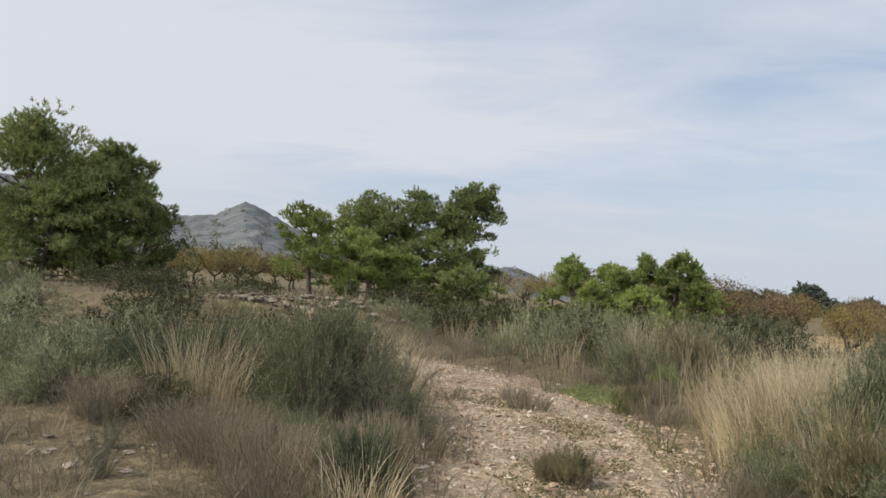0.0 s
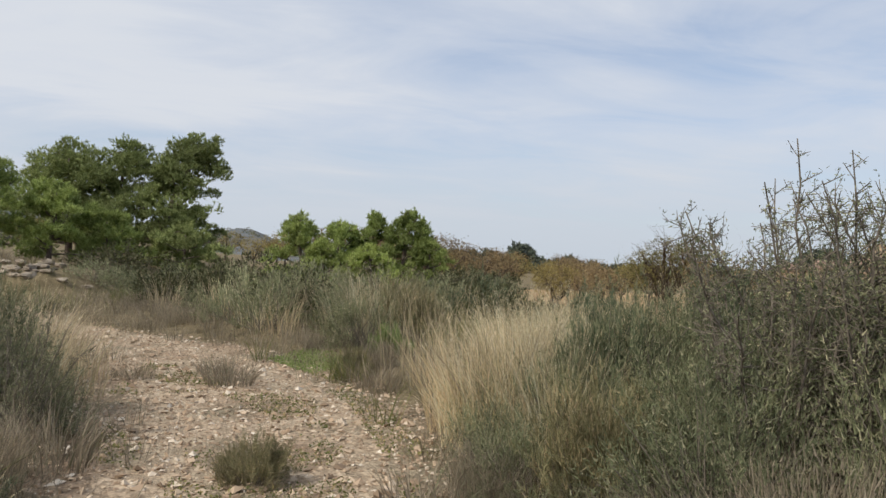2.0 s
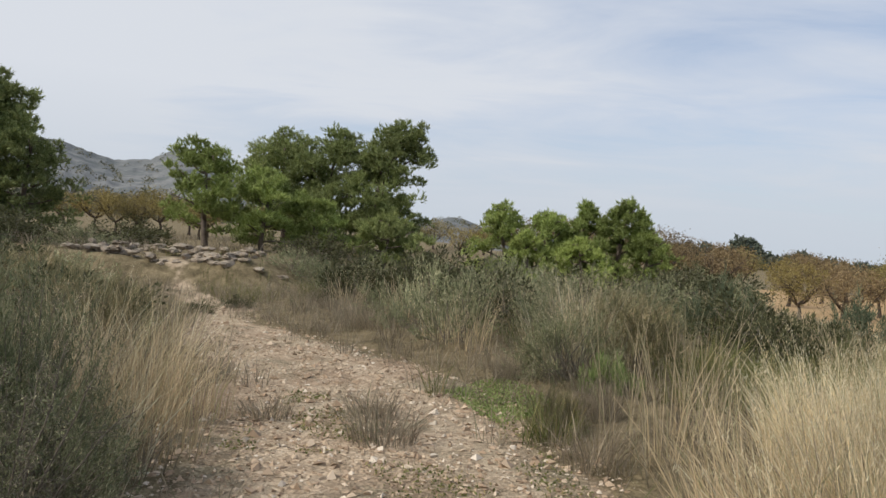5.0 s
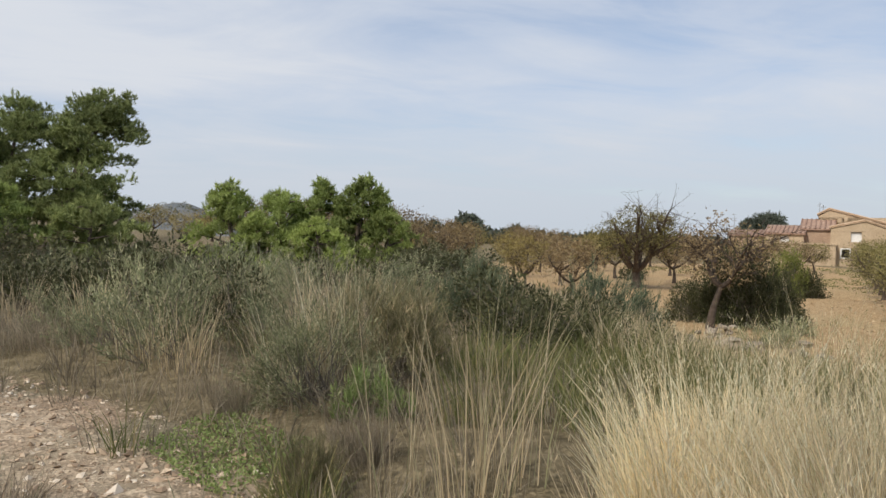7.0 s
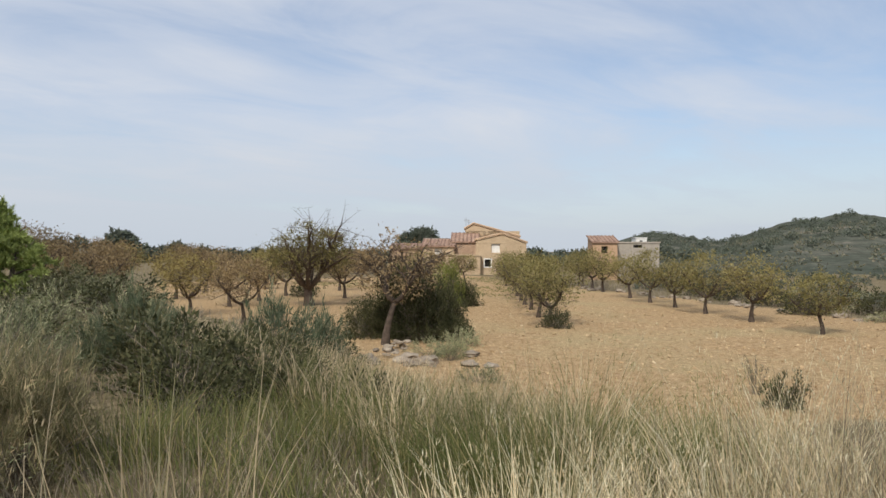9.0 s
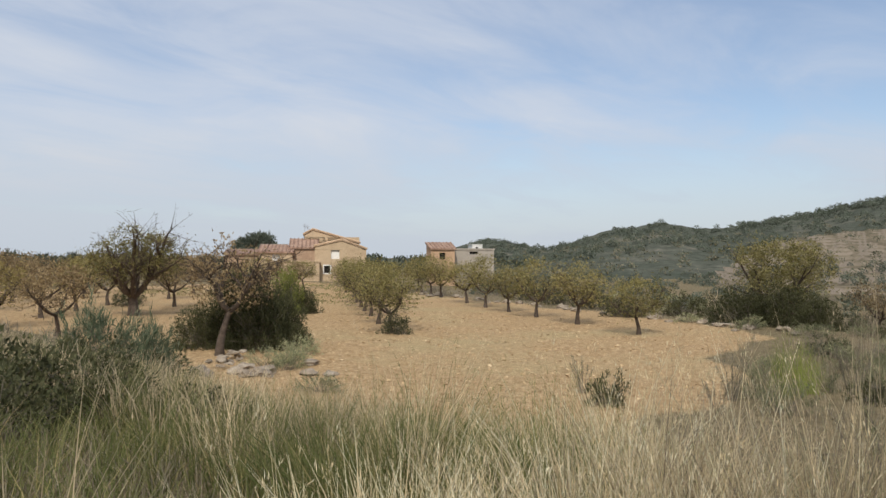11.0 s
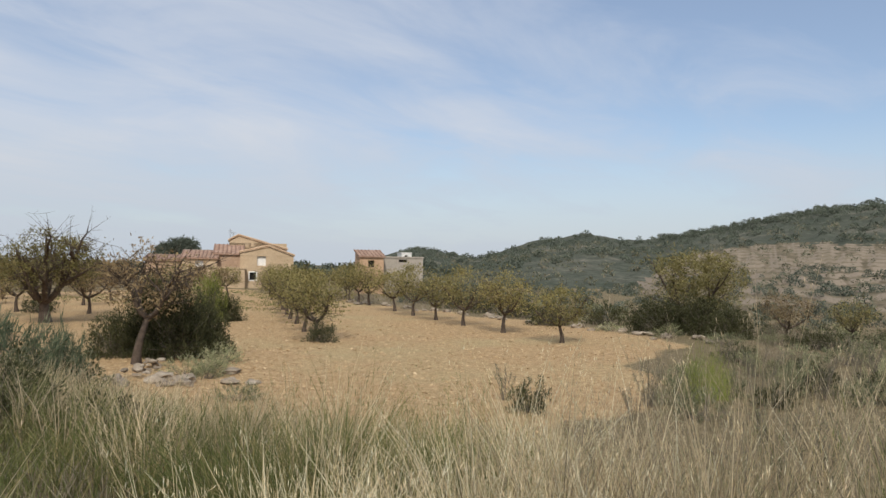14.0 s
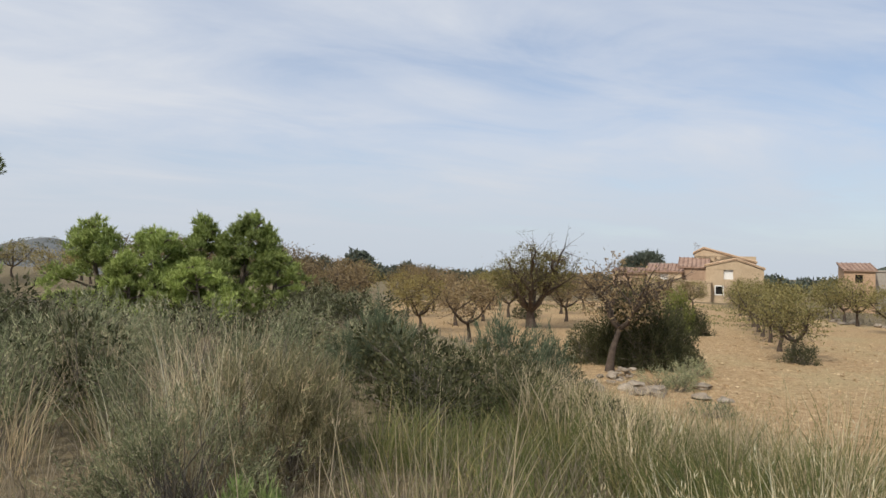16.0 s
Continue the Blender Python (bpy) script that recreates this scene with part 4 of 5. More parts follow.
def thorn_shrub(seed, radius, height, label, limbs=15, leafs=9000):
    """Long bare limbs that rise out of the bush, each set with short stiff spines and tiny leaves."""
    r = np.random.default_rng(seed)
    ob = thing("shrub", label, "shrub", "shrubs")
    g, near, far = Geo(), [], []
    for k in range(limbs):
        a = k * 2.4 + r.uniform(-0.5, 0.5)
        root = np.array([np.cos(a), np.sin(a), 0]) * radius * 0.12
        out = radius * r.uniform(0.25, 1.1)
        p = np.array([np.cos(a) * out, np.sin(a) * out, height * r.uniform(0.7, 1.08) * (1 - 0.25 * out / radius)])
        q = np.linspace(0, 1, 8)[:, None]
        line = root + (p - root) * q + np.array([0, 0, 0.08 * height]) * np.sin(q * np.pi) + r.normal(0, 0.012, (8, 3)) * q
        line[0, 2] = -0.05
        g.add(*prisms(line[:-1], line[1:], np.linspace(0.007, 0.003, 7), np.linspace(0.0065, 0.002, 7)))
        n = 54
        w = np.sort(r.uniform(0.15, 1, n))
        p0 = np.stack([np.interp(w, q[:, 0], line[:, i]) for i in range(3)], 1)
        axis = unit(p - root)
        d = unit(axis * 0.35 + r.normal(0, 0.7, (n, 3)) + np.array([0, 0, 0.25]))
        p1 = p0 + d * (r.uniform(0.035, 0.12, n) * (1.15 - 0.6 * w))[:, None]
        g.add(*prisms(p0, p1, 0.0019, 0.001))
        p2 = p0 + (p1 - p0) * r.uniform(0.4, 0.9, (n, 1))
        p3 = p2 + unit(d + r.normal(0, 0.9, (n, 3))) * r.uniform(0.02, 0.05, (n, 1))
        g.add(*prisms(p2, p3, 0.0014, 0.0007))
        near += [p0, p2]
        far += [p1, p3]
    part("branchwork", g, TWIG, ob)
    near, far = np.concatenate(near), np.concatenate(far)
    i = r.integers(0, len(near), leafs)
    c = near[i] + (far[i] - near[i]) * r.random((leafs, 1)) + r.normal(0, 0.008, (leafs, 3))
    part("foliage", Geo().add(*needles(r, c, r.normal(size=(leafs, 3)), (0.007, 0.015), (0.003, 0.0055))), GREYLEAF, ob)
    return ob


L_SAGE, L_BROOM, L_DARK = "grey-green rounded scrub bush beside the track", "olive broom bush of fine upright stems", "dense dark green leafy shrub"
source = {}
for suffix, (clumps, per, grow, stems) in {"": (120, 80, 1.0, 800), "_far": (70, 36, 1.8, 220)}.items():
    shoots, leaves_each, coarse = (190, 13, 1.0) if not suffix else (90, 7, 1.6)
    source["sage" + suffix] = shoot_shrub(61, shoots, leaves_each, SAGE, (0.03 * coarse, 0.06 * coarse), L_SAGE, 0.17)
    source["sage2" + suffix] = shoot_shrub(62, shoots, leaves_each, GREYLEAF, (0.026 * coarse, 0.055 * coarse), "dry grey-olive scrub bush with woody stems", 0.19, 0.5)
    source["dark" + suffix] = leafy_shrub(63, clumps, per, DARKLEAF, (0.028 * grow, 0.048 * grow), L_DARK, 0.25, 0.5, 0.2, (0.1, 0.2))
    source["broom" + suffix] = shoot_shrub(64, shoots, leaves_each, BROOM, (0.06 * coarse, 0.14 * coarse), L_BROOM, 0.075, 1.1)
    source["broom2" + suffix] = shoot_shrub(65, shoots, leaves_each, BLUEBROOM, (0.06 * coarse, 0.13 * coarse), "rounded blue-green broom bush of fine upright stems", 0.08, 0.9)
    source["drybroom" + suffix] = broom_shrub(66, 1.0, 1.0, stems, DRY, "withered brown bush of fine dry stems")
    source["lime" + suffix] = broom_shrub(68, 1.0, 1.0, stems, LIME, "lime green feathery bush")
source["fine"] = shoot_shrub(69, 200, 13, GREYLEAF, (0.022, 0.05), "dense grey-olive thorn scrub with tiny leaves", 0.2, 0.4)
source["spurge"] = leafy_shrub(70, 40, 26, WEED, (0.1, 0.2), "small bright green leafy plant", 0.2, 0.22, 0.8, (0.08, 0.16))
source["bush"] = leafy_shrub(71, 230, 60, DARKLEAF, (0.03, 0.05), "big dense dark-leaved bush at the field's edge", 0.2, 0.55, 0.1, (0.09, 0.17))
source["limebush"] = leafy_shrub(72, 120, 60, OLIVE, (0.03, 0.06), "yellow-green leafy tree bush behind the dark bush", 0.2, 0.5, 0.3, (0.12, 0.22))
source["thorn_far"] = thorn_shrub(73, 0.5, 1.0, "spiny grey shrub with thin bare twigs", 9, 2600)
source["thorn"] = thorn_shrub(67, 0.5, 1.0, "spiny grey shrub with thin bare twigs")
# kind, x, y, radius, height
plants = [
    # west of the track
    ("sage2", -1.9, 4.5, 0.75, 1.3), ("sage2", -2.0, 4.7, 0.7, 1.5), ("sage", -4.4, 4.3, 0.8, 0.9), ("sage2", -5.4, 5.1, 0.8, 0.9), ("broom2", -3.4, 5.7, 0.7, 0.9), ("fine", -1.6, 4.9, 0.6, 1.25), ("sage2", -2.5, 5.0, 0.7, 1.2), ("sage2", -4.6, 4.6, 0.7, 0.7), ("sage", -6.2, 5.4, 0.9, 0.85), ("dark", -5.4, 7.8, 1.0, 0.9), ("broom2", -4.2, 5.6, 0.7, 0.8), ("sage2", -7.4, 7.4, 1.1, 0.9), ("dark", -9.2, 8.6, 1.2, 0.9), ("thorn", -1.15, 4.1, 0.62, 0.98), ("fine", -1.25, 4.5, 0.55, 0.8), ("drybroom", -1.0, 3.2, 0.45, 0.5),
    ("thorn", -1.75, 2.9, 0.4, 0.4), ("thorn", -2.9, 2.7, 0.4, 0.35), ("fine", -2.2, 3.8, 0.4, 0.4), ("dark", -3.2, 3.9, 0.45, 0.45), ("drybroom", -2.0, 2.7, 0.55, 0.45), ("thorn", -2.5, 2.0, 0.5, 0.4), ("drybroom", -1.5, 2.4, 0.5, 0.42), ("fine", -1.7, 3.4, 0.4, 0.35), ("drybroom", -2.6, 3.3, 0.55, 0.38), ("thorn", -3.4, 3.3, 0.5, 0.4), ("drybroom", -1.3, 1.8, 0.45, 0.35), ("drybroom", -4.2, 2.6, 0.5, 0.35), ("fine", -1.4, 3.0, 0.35, 0.35), ("broom2", -0.95, 2.6, 0.4, 0.5), ("sage2", -3.9, 6.2, 0.8, 0.8), ("broom2", -4.8, 5.4, 0.9, 0.75), ("sage", -5.6, 6.6, 1.0, 0.9),
    ("thorn", -2.6, 6.6, 0.7, 0.95), ("broom", -2.9, 7.8, 0.8, 1.0), ("dark", -3.9, 9.2, 0.9, 0.9), ("sage2", -3.3, 8.6, 0.7, 0.8), ("sage", -6.4, 8.6, 1.2, 1.0), ("dark", -7.6, 10.4, 1.3, 0.9),
    ("sage2", -5.2, 10.8, 1.0, 0.9), ("broom", -6.6, 12.6, 1.2, 0.9), ("dark", -8.6, 13.2, 1.3, 1.0), ("sage", -7.9, 15.4, 1.2, 0.9), ("dark", -10.5, 16.5, 1.5, 1.0), ("sage2", -9.9, 19.5, 1.3, 0.8),
    ("dark", -13, 21, 1.6, 1.1), ("sage", -12.5, 14, 1.5, 1.0), ("broom2", -10, 9, 1.3, 0.9), ("sage2", -8.4, 6.2, 1.1, 0.8), ("dark", -11.5, 24.5, 1.6, 0.9), ("drybroom", -3.6, 3.8, 0.6, 0.5),
    ("dark", -16, 25, 1.8, 1.2), ("dark", -19.5, 28, 2.2, 1.4), ("dark", -13.2, 29, 1.6, 1.2),
    # east of the track, from the near mound on
    ("broom", 0.47, 3.3, 0.27, 0.34), ("broom", 0.36, 3.4, 0.18, 0.26),
    ("fine", 2.55, 1.85, 0.75, 0.95), ("sage2", 1.95, 2.75, 0.42, 0.62), ("fine", 1.85, 3.3, 0.4, 0.6), ("broom", 2.3, 2.6, 0.55, 0.8), ("fine", 2.9, 2.3, 0.7, 1.05), ("sage2", 2.5, 3.3, 0.6, 0.95), ("fine", 3.3, 3.6, 0.75, 1.25), ("broom2", 3.75, 3.7, 0.7, 1.4),
    ("sage2", 4.2, 3.5, 0.8, 1.4), ("sage2", 2.75, 2.8, 0.55, 1.05), ("sage", 4.9, 3.7, 0.8, 1.3), ("fine", 5.6, 3.3, 0.8, 1.2), ("thorn", 3.2, 2.45, 0.8, 1.85), ("thorn", 3.7, 2.5, 0.9, 2.05), ("thorn", 4.15, 2.25, 1.0, 2.1), ("thorn", 4.7, 2.1, 1.0, 2.1), ("thorn", 3.6, 2.0, 0.8, 1.95), ("sage2", 2.9, 3.6, 0.6, 1.35), ("sage2", 3.35, 3.45, 0.6, 1.5), ("broom2", 4.3, 3.15, 0.7, 1.55), ("fine", 3.4, 1.5, 0.9, 1.2), ("fine", 3.5, 2.7, 0.9, 1.35),
    ("fine", 4.2, 2.0, 1.0, 1.5), ("drybroom", 2.15, 1.5, 0.5, 0.55), ("drybroom", 1.75, 2.9, 0.35, 0.4), ("sage", 5.2, 3.0, 1.1, 1.15), ("broom", 4.6, 0.6, 1.0, 1.1), ("sage2", 3.1, -0.3, 0.9, 1.0), ("drybroom", 2.6, 1.2, 0.6, 0.7), ("fine", 2.15, 3.9, 0.4, 0.75), ("broom2", 2.85, 3.6, 0.5, 1.15), ("fine", 2.95, 4.05, 0.6, 1.15), ("fine", 2.55, 3.75, 0.45, 0.85),
    ("sage2", 0.3, 11.1, 0.95, 1.15), ("sage", -0.35, 11.9, 0.7, 0.8), ("sage", -0.3, 13.8, 0.85, 1.3), ("sage2", 1.6, 9.1, 0.75, 0.95), ("broom", 2.3, 9.8, 0.8, 1.0), ("spurge", 1.85, 8.5, 0.28, 0.45), ("spurge", 2.1, 8.35, 0.22, 0.35),
    ("broom", 1.35, 7.2, 0.22, 0.4), ("drybroom", 1.7, 7.6, 0.3, 0.4), ("drybroom", 0.95, 8.95, 0.25, 0.3), ("dark", 4.4, 11.9, 0.95, 1.05), ("dark", 4.1, 10.9, 0.7, 0.75), ("dark", 5.1, 11.2, 0.7, 0.75), ("dark", 5.6, 10.2, 0.6, 0.6), ("dark", 5.4, 12.4, 0.8, 0.9), ("dark", 6.3, 13.7, 0.8, 0.85), ("broom2", 4.8, 14.4, 0.68, 1.15), ("broom2", 4.2, 14.2, 0.45, 0.8), ("sage", 5.35, 20.8, 0.9, 1.2),
    ("sage2", -1.0, 12.9, 0.7, 0.8), ("drybroom", -1.4, 12.2, 0.5, 0.5), ("dark", 0.9, 13.0, 0.9, 1.1), ("dark", -1.0, 15.2, 1.0, 1.2), ("sage2", 0.6, 14.4, 1.0, 1.25), ("dark", -2.0, 15.6, 1.0, 1.1), ("sage2", 1.6, 11.7, 0.8, 1.05), ("sage2", 2.9, 12.6, 0.8, 1.1),
    ("sage2", -2.0, 16.8, 0.75, 0.9), ("sage", 0.9, 16.3, 1.1, 1.4), ("sage2", -3.4, 18.6, 0.9, 0.95), ("dark", -0.6, 17.6, 1.2, 1.4), ("sage", -2.9, 17.4, 0.6, 0.6), ("drybroom", -2.6, 15.6, 0.5, 0.4), ("dark", -4.1, 13.2, 0.32, 0.3), ("dark", -3.9, 14.2, 0.4, 0.28),
    ("sage2", 2.2, 14.6, 1.06, 1.28), ("sage", 3.4, 15.0, 1.00, 1.00), ("dark", 4.8, 14.2, 1.00, 0.95), ("sage2", 5.4, 16.3, 1.10, 0.95), ("sage", 2.0, 18.6, 1.20, 1.10), ("dark", 4.0, 18.4, 1.20, 1.05),
    ("sage2", -2.0, 19.0, 1.20, 1.10), ("dark", 0.4, 20.5, 1.30, 1.10), ("sage", 6.3, 19.4, 1.20, 0.90), ("dark", 2.8, 22.0, 1.30, 0.90), ("sage2", 5.2, 22.2, 1.20, 0.80), ("dark", -3.6, 22, 1.40, 1.10), ("sage2", -1.5, 24, 1.40, 1.00),
    ("dark", -5.2, 25.0, 1.50, 1.10), ("dark", 7.3, 23.0, 1.40, 1.10), ("sage2", 8.4, 26.5, 1.50, 1.00), ("dark", 7.6, 29, 1.60, 1.10), ("sage2", 9.5, 31, 1.60, 1.30), ("dark", -2, 29, 1.60, 1.00), ("sage", -4.5, 20, 1.20, 0.80),
    # bank above the field
    ("broom2", 8.3, 17.0, 1.2, 1.4), ("broom2", 9.5, 17.4, 1.0, 1.35), ("dark", 8.8, 16.2, 1.0, 0.9), ("dark", 7.4, 16.4, 0.8, 0.7), ("dark", 10.2, 18.4, 0.7, 0.7), ("sage", 10.9, 16.6, 0.8, 0.5), ("dark", 5.9, 13.2, 0.6, 0.5),
    ("dark", 15.9, 10.7, 0.52, 0.85), ("thorn", 16.8, 11.7, 0.5, 1.0), ("lime", 19.0, 7.8, 0.62, 1.7), ("lime", 19.7, 7.5, 0.45, 1.2), ("thorn", 17.9, 8.7, 0.65, 1.2), ("thorn", 20.4, 6.7, 0.8, 1.45), ("sage2", 18.6, 8.2, 0.7, 1.0), ("sage2", 20.9, 6.2, 0.8, 1.1), ("thorn", 21.3, 5.4, 0.85, 1.3), ("dark", 22.2, 5.6, 0.7, 0.9),
    ("thorn", 22.9, 4.5, 0.8, 1.75), ("sage", 23.6, 4.0, 0.9, 1.2), ("dark", 21.9, 3.8, 0.9, 1.0), ("sage2", 17.2, 7.4, 0.8, 0.8), ("thorn", 16.4, 8.6, 0.6, 0.9), ("sage2", 24.6, 7.3, 0.9, 0.9), ("thorn", 25.8, 8.3, 0.8, 1.0), ("dark", 27.6, 8.2, 0.8, 0.8), ("thorn", 6.2, 4.7, 0.6, 1.2), ("thorn", 6.4, 3.9, 0.7, 1.5), ("fine", 6.6, 3.4, 0.7, 1.0),
    ("fine", 8.6, 4.6, 0.7, 0.8), ("sage2", 8.4, 5.4, 0.7, 0.6), ("dark", 9.0, 3.0, 1.1, 0.9), ("sage", 7.0, 3.0, 0.9, 0.9), ("sage2", 11, 4.2, 1.0, 0.8), ("dark", 12.6, 2.6, 1.2, 1.0),
    # bushes in and round the field
    ("bush", 17.9, 25.2, 1.6, 3.2), ("bush", 17.75, 24.0, 1.35, 2.7), ("bush", 19.1, 24.6, 1.3, 2.5), ("bush", 16.7, 25.6, 1.2, 1.7), ("bush", 18.6, 23.6, 1.0, 1.2), ("limebush", 28.3, 34.4, 1.3, 3.0), ("bush", 29.4, 34.2, 1.1, 1.7),
    ("sage", 16.2, 20.8, 0.9, 0.8), ("sage2", 15.2, 19.8, 0.7, 0.6), ("sage", 15.2, 20.6, 0.8, 0.7), ("sage", 17.4, 21.6, 0.8, 0.8), ("sage2", 13.2, 16.6, 0.8, 0.5), ("dark", 24.2, 23.3, 0.8, 1.1), ("bush", 37.6, 13.2, 1.9, 2.0), ("bush", 38.2, 11.4, 2.0, 2.2), ("bush", 37.2, 10.0, 1.4, 1.7), ("dark", 41, 17, 1.6, 1.6),
    ("dark", 38.5, 19.4, 1.4, 1.3), ("sage2", 35, 12.3, 1.0, 0.8), ("sage", 36.5, 15.5, 1.0, 0.6), ("sage2", 33.5, 9.5, 1.2, 0.6), ("dark", 34, 6.0, 1.3, 1.2), ("dark", 40, 3.0, 1.6, 1.4), ("sage2", 29, 5.0, 1.5, 1.0),
    ("sage", 25, 3.2, 1.5, 1.1), ("sage2", 21, 2.6, 1.4, 1.1), ("dark", 18, 1.8, 1.5, 1.2), ("sage2", 16, 3.2, 1.1, 0.7), ("dark", 47, 9, 1.5, 1.4), ("dark", 43, 23, 1.6, 1.3), ("dark", 45.5, 27, 1.5, 1.4),
    ("dark", 49, 31, 1.6, 1.4), ("dark", 27, 47, 1.2, 1.3), ("sage2", 9.5, 36, 1.6, 1.5), ("dark", 8.5, 33.5, 1.4, 1.3),
]
rng = np.random.default_rng(21)
for _ in range(115):
    x, y = rng.uniform(12, 75), rng.uniform(-12, 45)
    if in_field(x, y) < 0.1 and x > 13 and (beyond_field(x, y) > 5 or y < 0.2 * x - 1):
        plants.append((rng.choice(["sage2", "dark", "sage", "drybroom", "drybroom"]), x, y, rng.uniform(0.8, 1.9), rng.uniform(0.5, 1.3)))
for _ in range(46):
    x, y = rng.uniform(15, 38), rng.uniform(-1, 9.2)
    if in_field(x, y) < 0.1:
        plants.append((rng.choice(["sage2", "dark", "sage", "drybroom", "sage2"]), x, y, rng.uniform(0.5, 1.1), rng.uniform(0.45, 1.05)))
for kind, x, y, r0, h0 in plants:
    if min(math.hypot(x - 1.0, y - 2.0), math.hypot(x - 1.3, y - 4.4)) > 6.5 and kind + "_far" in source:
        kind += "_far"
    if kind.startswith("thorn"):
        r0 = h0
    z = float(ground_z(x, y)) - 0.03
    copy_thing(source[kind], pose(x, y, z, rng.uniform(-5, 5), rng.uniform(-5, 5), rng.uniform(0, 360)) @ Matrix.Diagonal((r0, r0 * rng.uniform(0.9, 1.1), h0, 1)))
for k, (kind, ob) in enumerate(source.items()):
    x, y = -14.0 - 1.7 * k, 16.0 + 1.1 * k
    ob.matrix_basis = pose(x, y, float(ground_z(x, y)) - 0.03)


# ---- grasses ----
def tuft_field(r, centres, per, height, lean, width, radius, size=None):
    """Blades for many tufts at once; returns vertices and faces."""
    n = len(centres)
    c = np.repeat(centres, per, 0)
    a, q = r.uniform(0, 2 * np.pi, n * per), np.sqrt(r.random(n * per)) * radius
    base = np.stack([c[:, 0] + np.cos(a) * q, c[:, 1] + np.sin(a) * q], 1)
    base = np.column_stack([base, ground_z(base[:, 0], base[:, 1]) - 0.02])
    v, f = blades(r, base, height, lean, width, 1.8, a, 3)
    if size is not None:
        s = np.repeat(size, per)[:, None, None]
        v = (base[:, None] + (v.reshape(-1, 6, 3) - base[:, None]) * s).reshape(-1, 3)
    return v, f


def spread_over(r, n, x0, x1, y0, y1, keep):
    p = np.stack([r.uniform(x0, x1, n), r.uniform(y0, y1, n)], 1)
    return p[keep(p[:, 0], p[:, 1])]


rng = np.random.default_rng(33)
off_track = lambda x, y: (track_gap(x, y) > -0.22 + 0.3 * np.sin(3 * x + 5 * y)) & (in_field(x, y) < 0.5)
bare = lambda x, y: np.hypot((x + 3.1) / 0.7, (y - 2.5) / 0.5) > 1
low = spread_over(rng, 2500, -7, 9, -2, 17, lambda x, y: off_track(x, y) & bare(x, y))
g = Geo().add(*tuft_field(rng, low, 20, (0.14, 0.42), (0.2, 0.9), (0.004, 0.009), 0.16))
far_low = spread_over(rng, 2600, -20, 60, -8, 45, lambda x, y: off_track(x, y) & (np.hypot(x, y - 8) > 13))
g.add(*tuft_field(rng, far_low, 9, (0.2, 0.5), (0.2, 0.8), (0.014, 0.03), 0.35))
sheet("dry_grass", g, DRY, "low withered brown grass between the bushes", "grass", "stuff")
greens = spread_over(rng, 1100, -8, 9, 0, 20, lambda x, y: off_track(x, y) & (np.sin(x * 1.3 + 1) + np.sin(y * 1.1 + x) > 0.3))
near_bank = spread_over(rng, 480, 3.1, 7.5, 6.0, 10.5, lambda x, y: off_track(x, y))
left_green = spread_over(rng, 240, -6.5, -3.2, 4.2, 7.5, lambda x, y: x < 0)
g = Geo().add(*tuft_field(rng, np.concatenate([greens, near_bank, left_green]), 20, (0.18, 0.5), (0.2, 0.8), (0.004, 0.009), 0.15))
slope = spread_over(rng, 620, 4.6, 9.6, 3.0, 17.0, lambda x, y: (in_field(x, y) < 0.6) & (np.sin(x * 2.1 + y) + np.sin(y * 1.6 - x) > -1.1))
g.add(*tuft_field(rng, slope[:260], 34, (0.3, 0.75), (0.15, 0.7), (0.005, 0.011), 0.16))
sheet("green_grass", g, GREEN, "fresh green grass among the dry growth", "grass", "stuff")

sheet("bank_grass", Geo().add(*tuft_field(rng, slope[260:], 34, (0.35, 0.85), (0.15, 0.65), (0.005, 0.011), 0.15)), BLEACHED, "bleached dry grass down the bank to the field", "grass", "stuff")


def tall_grass(seed, x, y, radius, height, count, mat, label, lean=(0.15, 0.75), heads=0.12):
    """One big tussock with long arching blades and a few taller seed heads."""
    r = np.random.default_rng(seed)
    ob = thing("grass_tussock", label, "grass", "grass tussocks", pose(x, y, float(ground_z(x, y)) - 0.03))
    a, q = r.uniform(0, 2 * np.pi, count), np.sqrt(r.random(count)) * radius
    base = np.stack([np.cos(a) * q, np.sin(a) * q, np.zeros(count)], 1)
    part("leaf_tuft", Geo().add(*blades(r, base, (height * 0.45, height), lean, (0.004, 0.009), 1.7, a)), mat, ob)
    n = int(count * heads)
    if n:
        v, f = blades(r, base[:n], (height * 0.9, height * 1.25), (0.1, 0.45), (0.003, 0.005), 1.6, a[:n])
        tip = v.reshape(n, 8, 3)[:, 5:8].mean(1)
        g = Geo().add(v, f).add(*leaves(r, np.repeat(tip, 5, 0) + r.normal(0, 0.016, (n * 5, 3)), np.tile([0.3, 0.1, 1.0], (n * 5, 1)) + r.normal(0, 0.25, (n * 5, 3)), (0.015, 0.035), (0.0018, 0.0035)))
        part("seed_spray", g, mat, ob)["kind"] = "stuff"
    return ob


Y_LABEL, B_LABEL = "tall straw-yellow grass tussock with arching blades", "tussock of long bleached grass stems"
rng = np.random.default_rng(44)
k = 100
# the straw mound beside the track
for _ in range(27):
    x, y = rng.normal(2.25, 0.28), rng.normal(4.35, 0.55)
    if x > 1.85 and track_gap(np.array(x), np.array(y)) > 0.0 and not (x < 2.0 and y > 4.6):
        tall_grass(k, x, y, 0.24, rng.uniform(0.8, 1.1), 200, (STRAW, STRAW, BLEACHED, DRY, BLEACHED)[int(rng.integers(0, 5))], Y_LABEL, (0.12, 0.65))
        k += 1
